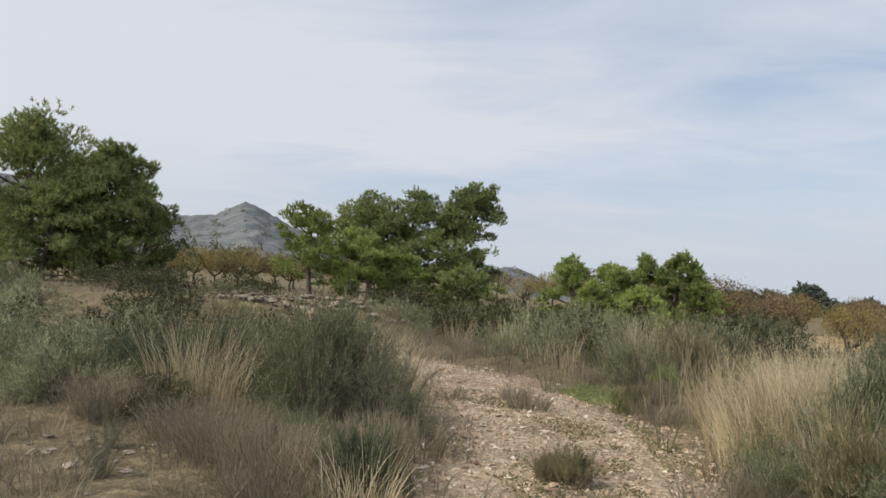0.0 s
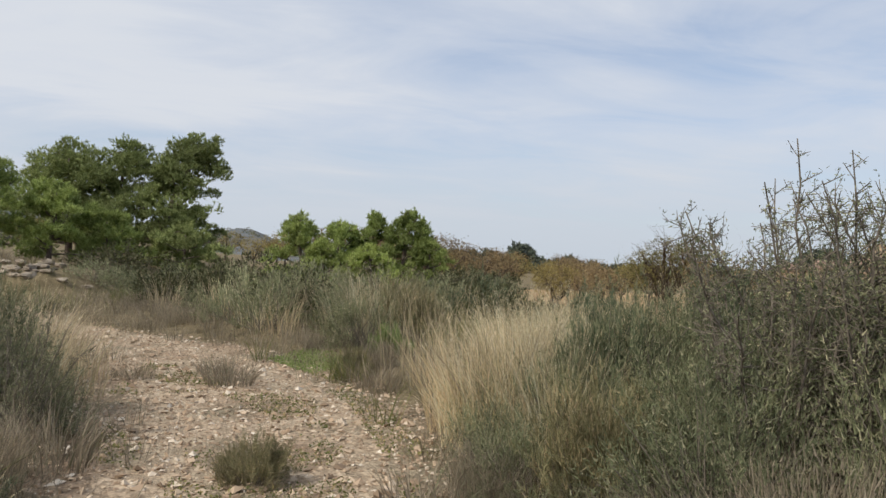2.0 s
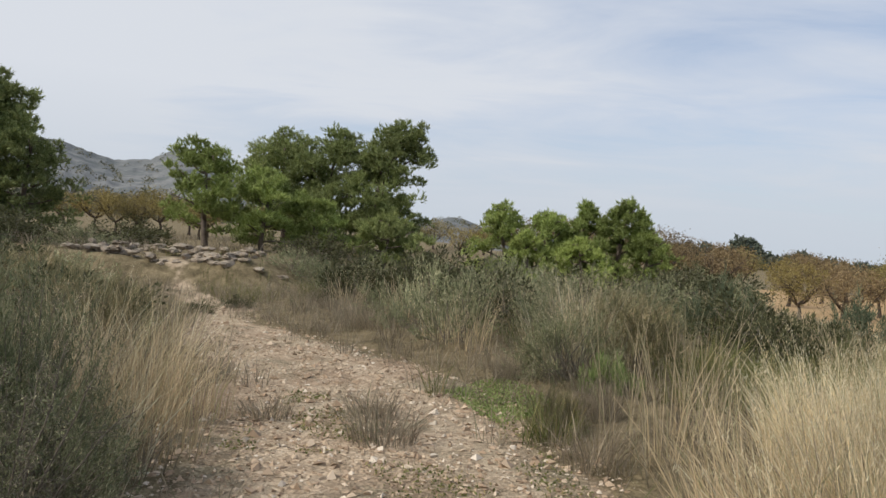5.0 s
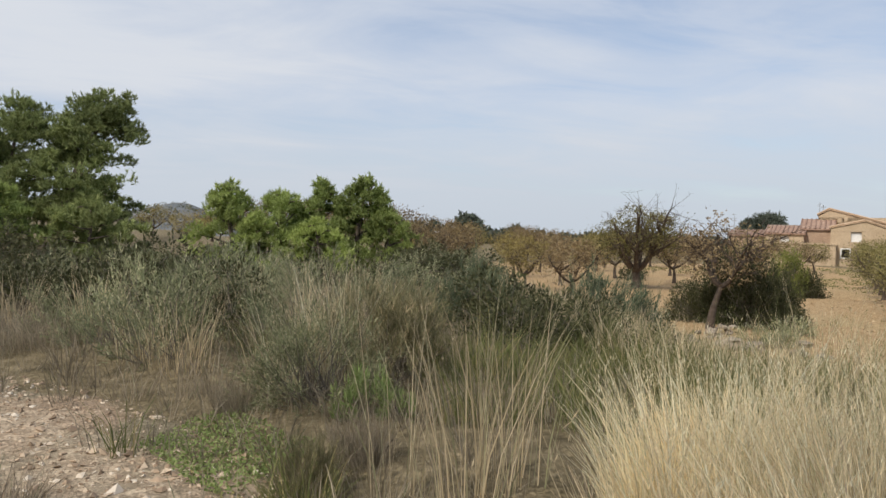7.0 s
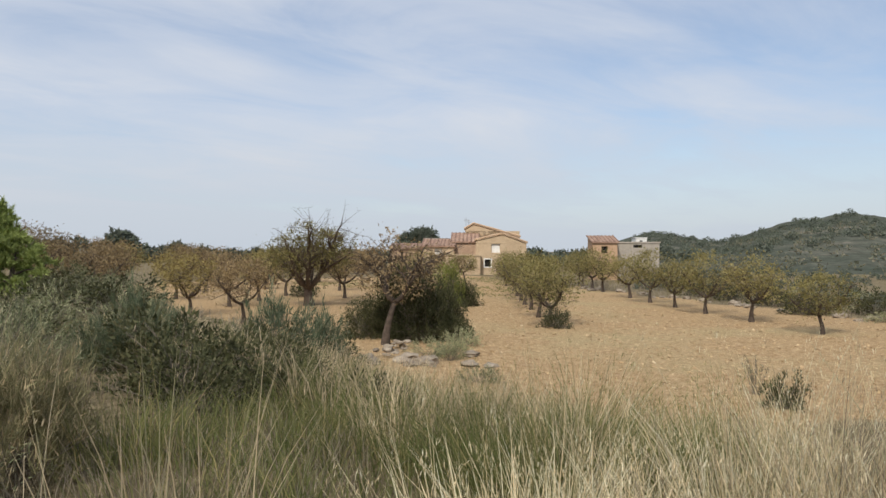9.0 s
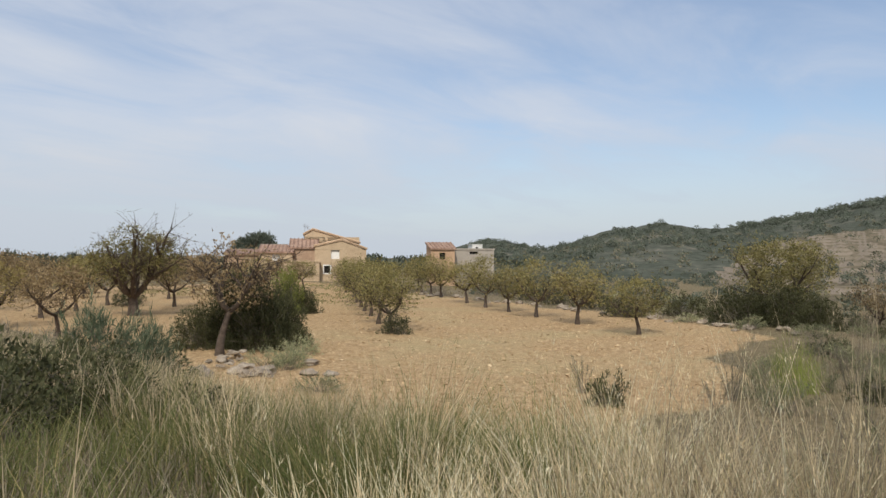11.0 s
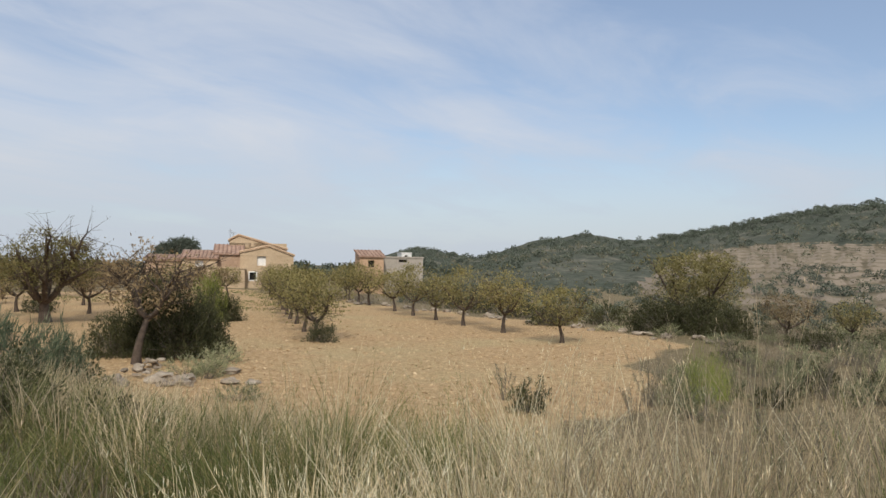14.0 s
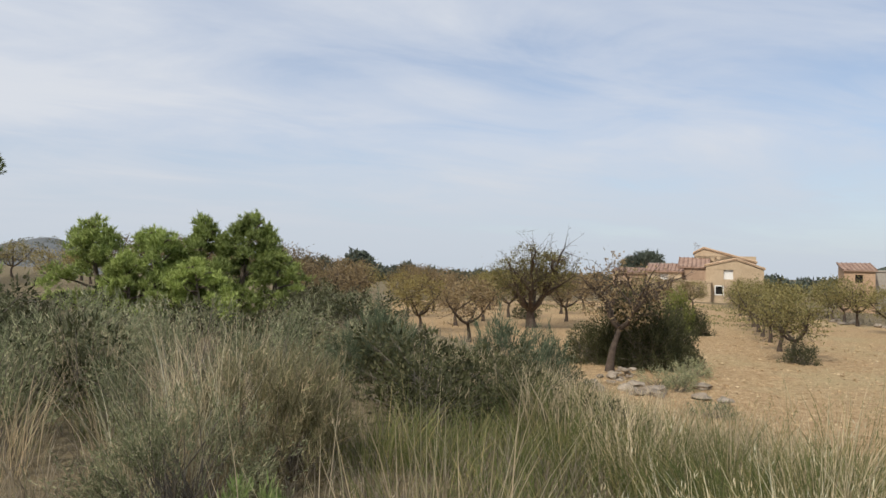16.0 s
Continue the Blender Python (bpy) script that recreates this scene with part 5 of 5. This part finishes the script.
# the band of grass above the field
for _ in range(92):
    t = rng.random()
    x, y = max(3.3, 4.2 + rng.normal(0, 0.6)), 3.4 + 4.1 * t + rng.normal(0, 0.25)
    tall = rng.uniform(0.72, 1.18)
    if y > 6.2:
        x += 0.6
    if (y > 6.2 and rng.random() < 0.65) or rng.random() < 0.12:
        tall_grass(k, x, y, 0.2, tall * 0.85, 150, GREEN, "tussock of green and bleached grass on the bank", (0.2, 0.8))
        k += 1
        continue
    tall_grass(k, x, y, 0.15, tall, 150, (STRAW, BLEACHED, GREEN, BLEACHED, DRY)[int(rng.integers(0, 5))], B_LABEL, (0.1, 0.6))
    k += 1
for x, y, r0, h0, m, n in ((-3.3, 4.7, 0.4, 1.15, BLEACHED, 260), (-2.9, 4.4, 0.3, 0.9, BLEACHED, 160), (-1.7, 6.3, 0.4, 0.95, BLEACHED, 260), (-2.1, 5.8, 0.4, 0.9, DRY, 240), (-2.0, 6.9, 0.4, 1.0, BLEACHED, 220),
                           (-1.5, 5.4, 0.35, 0.8, STRAW, 220), (-2.6, 7.2, 0.4, 0.95, STRAW, 220), (-1.75, 4.9, 0.3, 0.6, DRY, 180), 
                           (2.7, 8.2, 0.35, 0.6, GREEN, 160), (2.0, 10.8, 0.5, 1.1, BLEACHED, 220), (3.0, 9.7, 0.4, 0.75, GREEN, 180), (-1.0, 9.0 + 3.2, 0.3, 0.5, DRY, 160),
                           (4.9, 8.9, 0.4, 0.7, BLEACHED, 180), (5.6, 9.8, 0.4, 0.6, BLEACHED, 160), (-0.75, 3.7, 0.25, 0.5, DRY, 160), (-0.85, 2.2, 0.3, 0.45, STRAW, 140), (3.2, 5.3, 0.3, 0.75, BLEACHED, 180),
                           (1.5, 6.4, 0.22, 0.4, DRY, 140)):
    tall_grass(k, x, y, r0, h0, n, m, Y_LABEL if m is STRAW else B_LABEL)
    k += 1
# straw patch close by the track's bend
for _ in range(26):
    tall_grass(k, rng.uniform(2.65, 3.5), rng.uniform(4.5, 6.2), 0.24, rng.uniform(0.72, 0.98), 190, STRAW, Y_LABEL, (0.1, 0.55))
    k += 1
# thin tall stems on the bank
for _ in range(30):
    tall_grass(k, rng.uniform(3.9, 6.2), rng.uniform(2.9, 5.0), 0.22, rng.uniform(1.0, 1.5), 60, BLEACHED, "thin tall dry grass stems on the bank", (0.05, 0.35), 0.3)
    k += 1
for x, y, h0 in ((1.9, 9.9, 1.2), (1.4, 9.8, 1.1), (1.5, 9.4, 0.95), (0.5, 10.6, 0.9), (1.9, 11.6, 1.15), (0.1, 11.2, 0.75), (-0.6, 12.6, 0.9), (-1.8, 14.0, 0.9), (1.0, 13.2, 1.15),
                (2.7, 13.4, 1.2), (-2.3, 5.3, 0.8), (-2.7, 6.2, 0.9), (-1.45, 6.8, 0.75), (-2.2, 7.7, 0.9), (-1.3, 5.9, 0.65)):
    tall_grass(k, x, y, 0.3, h0, 90, STRAW if rng.random() < 0.5 else BLEACHED, Y_LABEL, (0.1, 0.55))
    k += 1
# single tall stems where the track bends
for x, y in ((2.0, 6.45), (2.15, 6.75), (1.75, 6.9), (2.4, 6.9)):
    tall_grass(k, x, y, 0.2, 1.2, 26, BLEACHED, "a few thin tall bleached grass stems", (0.05, 0.35), 0.3)
    k += 1
# low tufts on the track
for x, y, r0, h0, m in ((0.38, 3.45, 0.16, 0.26, DRY), (0.05, 6.55, 0.24, 0.4, DRY), (-0.15, 7.3, 0.2, 0.3, DRY), (1.3, 7.0, 0.18, 0.35, GREEN), (-2.4, 12.6, 0.4, 0.3, DRY), (-1.9, 11.9, 0.3, 0.25, DRY), (-0.95, 7.0, 0.2, 0.22, DRY)):
    tall_grass(k, x, y, r0, h0, 200, m, "low grass tuft growing in the stony track", (0.2, 0.9), 0.1)
    k += 1
# green creeping weed patch at the track's edge
rng = np.random.default_rng(55)
p = spread_over(rng, 8000, 0.15, 1.6, 7.3, 9.0, lambda x, y: np.hypot((x - 0.88) / 0.5 + (y - 8.15) * 0.5, (y - 8.15) / 0.72) < 1 + 0.2 * np.sin(9 * x))
p = np.column_stack([p, ground_z(p[:, 0], p[:, 1]) + rng.uniform(0.0, 0.035, len(p))])
sheet("weed_patch", Geo().add(*leaves(rng, p, rng.normal(size=p.shape) + np.array([0, 0, 0.5]), (0.016, 0.036), (0.01, 0.02))), WEED, "patch of bright green creeping weeds", "weeds", "stuff")
p = spread_over(rng, 26000, -1.0, 1.8, 0.5, 8.0, lambda x, y: (track_gap(x, y) < -0.1) & (wheel_lane(x, y) < 0.75) & (np.sin(x * 2.3 + y) * np.sin(y * 1.4 + 0.8) > -0.1))
p = np.column_stack([p, ground_z(p[:, 0], p[:, 1]) + rng.uniform(0.0, 0.02, len(p))])
sheet("track_weeds", Geo().add(*leaves(rng, p, rng.normal(size=p.shape) + np.array([0, 0, 0.25]), (0.015, 0.035), (0.008, 0.018))), GREEN, "tiny creeping weeds between the stones", "weeds", "stuff")

p = spread_over(rng, 1500, 36, 66, 34, 66, lambda x, y: (in_field(x, y) > 0.5) & (np.sin(x * 0.35 + 1) + np.sin(y * 0.3) > -0.4))
sheet("field_weeds", Geo().add(*tuft_field(rng, p, 8, (0.08, 0.2), (0.3, 1.0), (0.03, 0.06), 0.4)), GREEN, "thin green weeds over the field's far end", "weeds", "stuff")

p = spread_over(rng, 5200, -4.0, 2.1, 0.5, 13, lambda x, y: (track_gap(x, y) < 0.2) & (np.sin(x * 1.7 + 0.6 * y) * np.sin(y * 1.1 - x) > -0.25))
p = np.column_stack([p, ground_z(p[:, 0], p[:, 1]) + rng.uniform(0.004, 0.02, len(p))])
lie = rng.normal(size=p.shape) * np.array([1, 1, 0.12])
sheet("track_litter", Geo().add(*needles(rng, p, lie, (0.05, 0.17), (0.003, 0.008))), DRY, "dead stalks and twigs strewn over the track", "litter", "stuff")

# ---- stones ----
p = spread_over(rng, 64000, -4.5, 2.2, -1.0, 14, lambda x, y: (track_gap(x, y) < 0.25) & (rng.random(len(x)) < np.clip(1.35 - y / 12, 0.25, 1)))
s = np.minimum(0.006 + rng.exponential(0.008, len(p)), 0.05)
p = np.column_stack([p, ground_z(p[:, 0], p[:, 1]) + s * 0.15])
sheet("track_pebbles", Geo().add(*bits(rng, p, s, 0.58)), PEBBLE, "loose pale limestone pebbles on the track", "pebbles", "stuff", False)
p = spread_over(rng, 30000, 9, 36, 6, 36, lambda x, y: (in_field(x, y) > 0.5) & (rng.random(len(x)) < np.clip(1.5 - np.hypot(x, y) / 45, 0.4, 1)))
s = np.minimum(0.016 + rng.exponential(0.013, len(p)), 0.08)
p = np.column_stack([p, ground_z(p[:, 0], p[:, 1]) + s * 0.1])
sheet("field_clods", Geo().add(*bits(rng, p, s, 0.45)), CLOD, "dry tan clods of the tilled field", "soil", "stuff", False)


def stone(r, x, y, size, lift=0.0):
    v, f = lump(r, size, r.uniform(0.3, 0.55), 0.3, 2)
    ob = tagged(new("stone", Geo().add(v, f).mesh("stone", STONE, False)), "rough pale limestone boulder lying on the earth", "stone", "loose stones")
    ob.matrix_basis = pose(x, y, float(ground_z(x, y)) + size * 0.2 + lift, 0, 0, r.uniform(0, 360))


rng = np.random.default_rng(66)
for row, (x0, y0, x1, y1, courses) in enumerate(((-9.5, 17.9, -5.3, 18.6, 2), (-10.5, 19.4, -5.6, 20.3, 3), (-12.5, 21.4, -7.0, 22.6, 2))):
    for _ in range(52):
        t = rng.random()
        stone(rng, x0 + (x1 - x0) * t + rng.normal(0, 0.08), y0 + (y1 - y0) * t + rng.normal(0, 0.16), rng.uniform(0.07, 0.19), 0.1 * int(rng.integers(0, courses)) - 0.02)
# broken dry stone wall under the leaning almond tree
for _ in range(22):
    t = rng.random()
    stone(rng, 13.6 + 2.4 * t + rng.normal(0, 0.14), 20.9 + 1.9 * t + rng.normal(0, 0.14), rng.uniform(0.08, 0.18), 0.1 * int(rng.integers(0, 3)) - 0.03)
for x, y, s in ((16.1, 19.8, 0.26), (14.9, 18.6, 0.28), (13.9, 20.2, 0.3), (14.3, 19.7, 0.34), (13.6, 19.5, 0.24), (14.0, 19.2, 0.26), (15.2, 18.1, 0.2), (14.4, 20.6, 0.3), (13.2, 20.9, 0.3), (12.9, 20.2, 0.22), (-4.9, 18.4, 0.16), (-4.4, 18.7, 0.14)):
    stone(rng, x, y, s)
for _ in range(26):
    stone(rng, rng.normal(-2.9, 0.5), rng.normal(2.5, 0.35), rng.uniform(0.015, 0.05))
for _ in range(46):
    t = rng.random()
    stone(rng, 33.6 + 19 * t + rng.normal(0, 0.5), 9.5 + 37 * t + rng.normal(0, 0.5), rng.uniform(0.15, 0.4))


# ---- houses ----
def plaster(name, a, b):
    return rough_solid(name, [(0.3, a), (0.7, b)], 0.9, 0.35, 0.03, 0.95, 9)


OCHRE = plaster("ochre_plaster", (0.43, 0.325, 0.215), (0.53, 0.415, 0.29))
PINKISH = plaster("rose_plaster", (0.38, 0.26, 0.18), (0.47, 0.34, 0.245))
ORANGE = plaster("orange_plaster", (0.44, 0.29, 0.185), (0.53, 0.37, 0.25))
PALE = plaster("pale_plaster", (0.33, 0.30, 0.26), (0.42, 0.38, 0.33))
WHITE = plaster("white_paint", (0.72, 0.71, 0.68), (0.8, 0.79, 0.77))
TILE = rough_solid("roof_tile", [(0.3, (0.23, 0.145, 0.11)), (0.5, (0.31, 0.205, 0.155)), (0.7, (0.40, 0.285, 0.22))], 1.5, 0.5, 0.03, 0.9, 14, 0.2)
TILE_PALE = rough_solid("bleached_roof_tile", [(0.3, (0.44, 0.31, 0.21)), (0.7, (0.58, 0.43, 0.30))], 1.5, 0.5, 0.03, 0.9, 14, 0.2)
# near-black colour for window panels: the shade of the rooms is painted on
ROOM_SHADE = rough_solid("room_shade_panel", [(0.3, (0.015, 0.014, 0.013)), (0.7, (0.03, 0.028, 0.026))], 2)
METAL, mnt, mp = material("dull_metal")
mp.inputs["Base Color"].default_value, mp.inputs["Metallic"].default_value, mp.inputs["Roughness"].default_value = (0.35, 0.35, 0.36, 1), 0.8, 0.5


def wall_with_hole(g, u0, u1, z0, z1, front, back, holes):
    """A front wall in one shell with real rectangular openings through it."""
    us = sorted({u0, u1, *[q for h in holes for q in h[:2]]})
    zs = sorted({z0, z1, *[q for h in holes for q in h[2:]]})
    solid = [[not any(h[0] <= a and b <= h[1] and h[2] <= c and d <= h[3] for h in holes) for c, d in zip(zs[:-1], zs[1:])] for a, b in zip(us[:-1], us[1:])]
    n, m = len(us), len(zs)
    v = [(u, y, z) for y in (front, back) for u in us for z in zs]
    at = lambda y, i, j: y * n * m + i * m + j
    full = lambda i, j: 0 <= i < n - 1 and 0 <= j < m - 1 and solid[i][j]
    f = []
    for i in range(n - 1):
        for j in range(m - 1):
            if not full(i, j):
                continue
            f += [(at(0, i, j), at(0, i + 1, j), at(0, i + 1, j + 1), at(0, i, j + 1)), (at(1, i, j), at(1, i, j + 1), at(1, i + 1, j + 1), at(1, i + 1, j))]
            for di, dj, a, b in ((-1, 0, (i, j), (i, j + 1)), (1, 0, (i + 1, j + 1), (i + 1, j)), (0, -1, (i + 1, j), (i, j)), (0, 1, (i, j + 1), (i + 1, j + 1))):
                if not full(i + di, j + dj):
                    f.append((at(0, *a), at(0, *b), at(1, *b), at(1, *a)))
    g.add(v, f)


def prism(poly, y0, y1):
    """A gable shape, poly in (u, z), between the depths y0 and y1."""
    n = len(poly)
    v = [(u, y0, z) for u, z in poly] + [(u, y1, z) for u, z in poly]
    sides = [(i, (i + 1) % n, (i + 1) % n + n, i + n) for i in range(n)]
    return v, sides, list(range(n))[::-1], [i + n for i in range(n)]


def house(u0, u1, base, eave_l, eave_r, ridge, depth, wall, tile, label, set_back=0.0, holes=(), glazed=(), roof_kind="gable", at=None, heading=45.6, rows=9):
    """u runs along the facade, z up; the facade's foot stands at base."""
    ob = thing("house", label, "house", "village houses", at @ pose(0, set_back, 0))
    g = Geo()
    top = min(eave_l, eave_r)
    wall_with_hole(g, u0, u1, base, top, 0, 0.4, list(holes))
    part("front_wall", g, wall, ob, smooth=False)
    for a, b, c, d in ((u0, u0 + 0.4, 0.4, depth), (u1 - 0.4, u1, 0.4, depth), (u0 + 0.4, u1 - 0.4, depth - 0.4, depth)):
        part("wall", Geo().add(*box(a, b, c, d, base, top)), wall, ob, smooth=False)
    if roof_kind == "gable":
        poly = [(u0, top), (u1, top), (u1, eave_r), (ridge[0], ridge[1]), (u0, eave_l)]
        for y0, y1 in ((0, 0.4), (depth - 0.4, depth)):
            v, s, a, b = prism(poly, y0, y1)
            part("gable", Geo().add(v, s).add(v, [a]).add(v, [b]), wall, ob, smooth=False)
    if roof_kind == "gable":
        for (ua, za), (ub, zb) in (((u0 - 0.15, eave_l), ridge), (ridge, (u1 + 0.15, eave_r))):
            v, s, a, b = prism([(ua, za + 0.02), (ub, zb + 0.02), (ub, zb + 0.2), (ua, za + 0.2)], -0.15, depth + 0.15)
            roof = part("roof", Geo().add(v, s).add(v, [a]).add(v, [b]), tile, ob, smooth=False)
            gt = Geo()
            length = math.hypot(ub - ua, zb - za)
            count = max(3, int(depth / 0.45))
            q = np.linspace(-0.1, depth + 0.1, count)
            gt.add(*prisms(np.stack([np.full(count, ua), q, np.full(count, za + 0.2)], 1), np.stack([np.full(count, ub), q, np.full(count, zb + 0.2)], 1), 0.11, 0.11, 6))
            part("tiling", gt, tile, roof)["kind"] = "stuff"
    elif roof_kind == "slope":
        front_z, back_z = top, ridge[1]
        v = [(u0 - 0.2, -0.3, front_z), (u1 + 0.2, -0.3, front_z), (u1 + 0.2, depth, back_z), (u0 - 0.2, depth, back_z)]
        v = v + [(a, b, c + 0.18) for a, b, c in v]
        roof = part("roof", Geo().add(v, [(0, 3, 2, 1), (4, 5, 6, 7), (0, 1, 5, 4), (1, 2, 6, 5), (2, 3, 7, 6), (3, 0, 4, 7)]), tile, ob, smooth=False)
        count = max(3, int((u1 - u0) / 0.4))
        q = np.linspace(u0 - 0.15, u1 + 0.15, count)
        part("tiling", Geo().add(*prisms(np.stack([q, np.full(count, -0.34), np.full(count, front_z + 0.18)], 1), np.stack([q, np.full(count, depth), np.full(count, back_z + 0.18)], 1), 0.1, 0.1, 6)), tile, roof)["kind"] = "stuff"
        v = [(u0, 0.4, top), (u0, depth, top), (u0, depth, back_z), (u1, 0.4, top), (u1, depth, top), (u1, depth, back_z)]
        part("side_wall", Geo().add(v, [(0, 1, 2), (3, 5, 4)]).add(v, [(1, 4, 5, 2)]), wall, ob, smooth=False)
    else:
        part("roof", Geo().add(*box(u0 - 0.12, u1 + 0.12, -0.12, depth + 0.12, top, top + 0.22)), wall, ob, smooth=False)
    for h, (shut, framed) in zip(holes, glazed):
        w = part("window", Geo().add(*box(h[0], h[1], 0.3, 0.36, h[2], h[3])), shut, ob, smooth=False)
        if framed:
            fr = Geo()
            for a, b, c, d in ((h[0] - 0.15, h[0], h[2] - 0.15, h[3] + 0.15), (h[1], h[1] + 0.15, h[2] - 0.15, h[3] + 0.15), (h[0], h[1], h[3], h[3] + 0.15), (h[0], h[1], h[2] - 0.15, h[2])):
                fr.add(*box(a, b, -0.04, 0.06, c, d))
            part("frame", fr, WHITE, w, smooth=False)
    return ob


VILLAGE = pose(70.2, 72.8, 0, 0, 0, -44.4)
house(-1.6, 5.1, -2.6, 2.9, 2.55, (1.9, 3.75), 9, OCHRE, TILE_PALE, "ochre plastered house with a shallow gable roof", 0, [(-0.4, 0.4, -0.5, 0.45), (0.5, 1.6, 1.35, 2.6)], [(ROOM_SHADE, True), (WHITE, False)], at=VILLAGE)
house(-3.1, 4.6, -2.6, 4.6, 3.5, (-1.9, 5.35), 8, OCHRE, TILE_PALE, "tall tan house with a long sloping roof", 7.0, [(-0.95, -0.55, 3.75, 4.3), (-0.2, 0.15, 3.9, 4.4)], [(ROOM_SHADE, False), (ROOM_SHADE, False)], at=VILLAGE)
house(-4.8, -1.3, -2.6, 2.7, 2.7, (0, 4.0), 5, PINKISH, TILE, "rose plastered house with a brown tile roof", 2.5, roof_kind="slope", at=VILLAGE)
house(-8.7, -4.5, -2.6, 2.1, 2.1, (0, 3.1), 5, OCHRE, TILE, "low house with a red tile roof and white door", 1.0, [(-7.1, -6.1, 0.7, 1.9)], [(WHITE, False)], roof_kind="slope", at=VILLAGE)
house(-13.2, -8.8, -2.6, 1.8, 1.8, (0, 2.5), 5, PINKISH, TILE, "low rose house partly hidden by trees", 2.0, roof_kind="slope", at=VILLAGE)
house(-7.6, -1.0, -2.6, 0.9, 0.9, (0, 0.9), 2.2, OCHRE, TILE, "low plastered yard wall and shed in front", -1.6, roof_kind="flat", at=VILLAGE)
house(-9.0, -5.8, -2.6, 3.2, 3.2, (0, 3.2), 4, PALE, TILE, "pale flat-roofed building behind the village", 9, roof_kind="flat", at=VILLAGE)
house(15.3, 18.9, -3.0, 2.75, 2.75, (0, 3.75), 4.5, ORANGE, TILE, "small orange plastered tower house with an arched window", 10, [(16.6, 17.5, 1.3, 2.3)], [(ROOM_SHADE, False)], roof_kind="slope", at=VILLAGE)
house(19.1, 25.4, -3.0, 2.75, 2.75, (0, 2.75), 7, PALE, TILE, "pale grey flat-roofed house", 12, [(21.6, 22.9, 2.1, 2.5)], [(ROOM_SHADE, False)], roof_kind="flat", at=VILLAGE)
house(43, 46, 3.0, 5.2, 5.2, (0, 5.2), 6, WHITE, TILE, "small white house far off on the hill", 110, [(44, 44.8, 3.8, 4.6)], [(ROOM_SHADE, False)], roof_kind="flat", at=VILLAGE)
for u, d, z0, z1 in ((-3.0, 7.2, 4.4, 6.6), (-2.6, 7.4, 4.6, 6.3), (-12.6, 2.4, 2.0, 4.6)):
    ob = thing("antenna", "thin metal aerial mast on a roof", "antenna", "", VILLAGE @ pose(u, d, z0 - 0.3))
    part("mast", Geo().add(*prisms(np.array([[0, 0, 0.0]]), np.array([[0, 0, z1 - z0]]), 0.035, 0.03, 6)), METAL, ob)
    part("crossbar", Geo().add(*prisms(np.array([[-0.3, 0, (z1 - z0) * k] for k in (0.8, 0.9)]), np.array([[0.3, 0, (z1 - z0) * k] for k in (0.8, 0.9)]), 0.02, 0.02, 4)), METAL, ob)
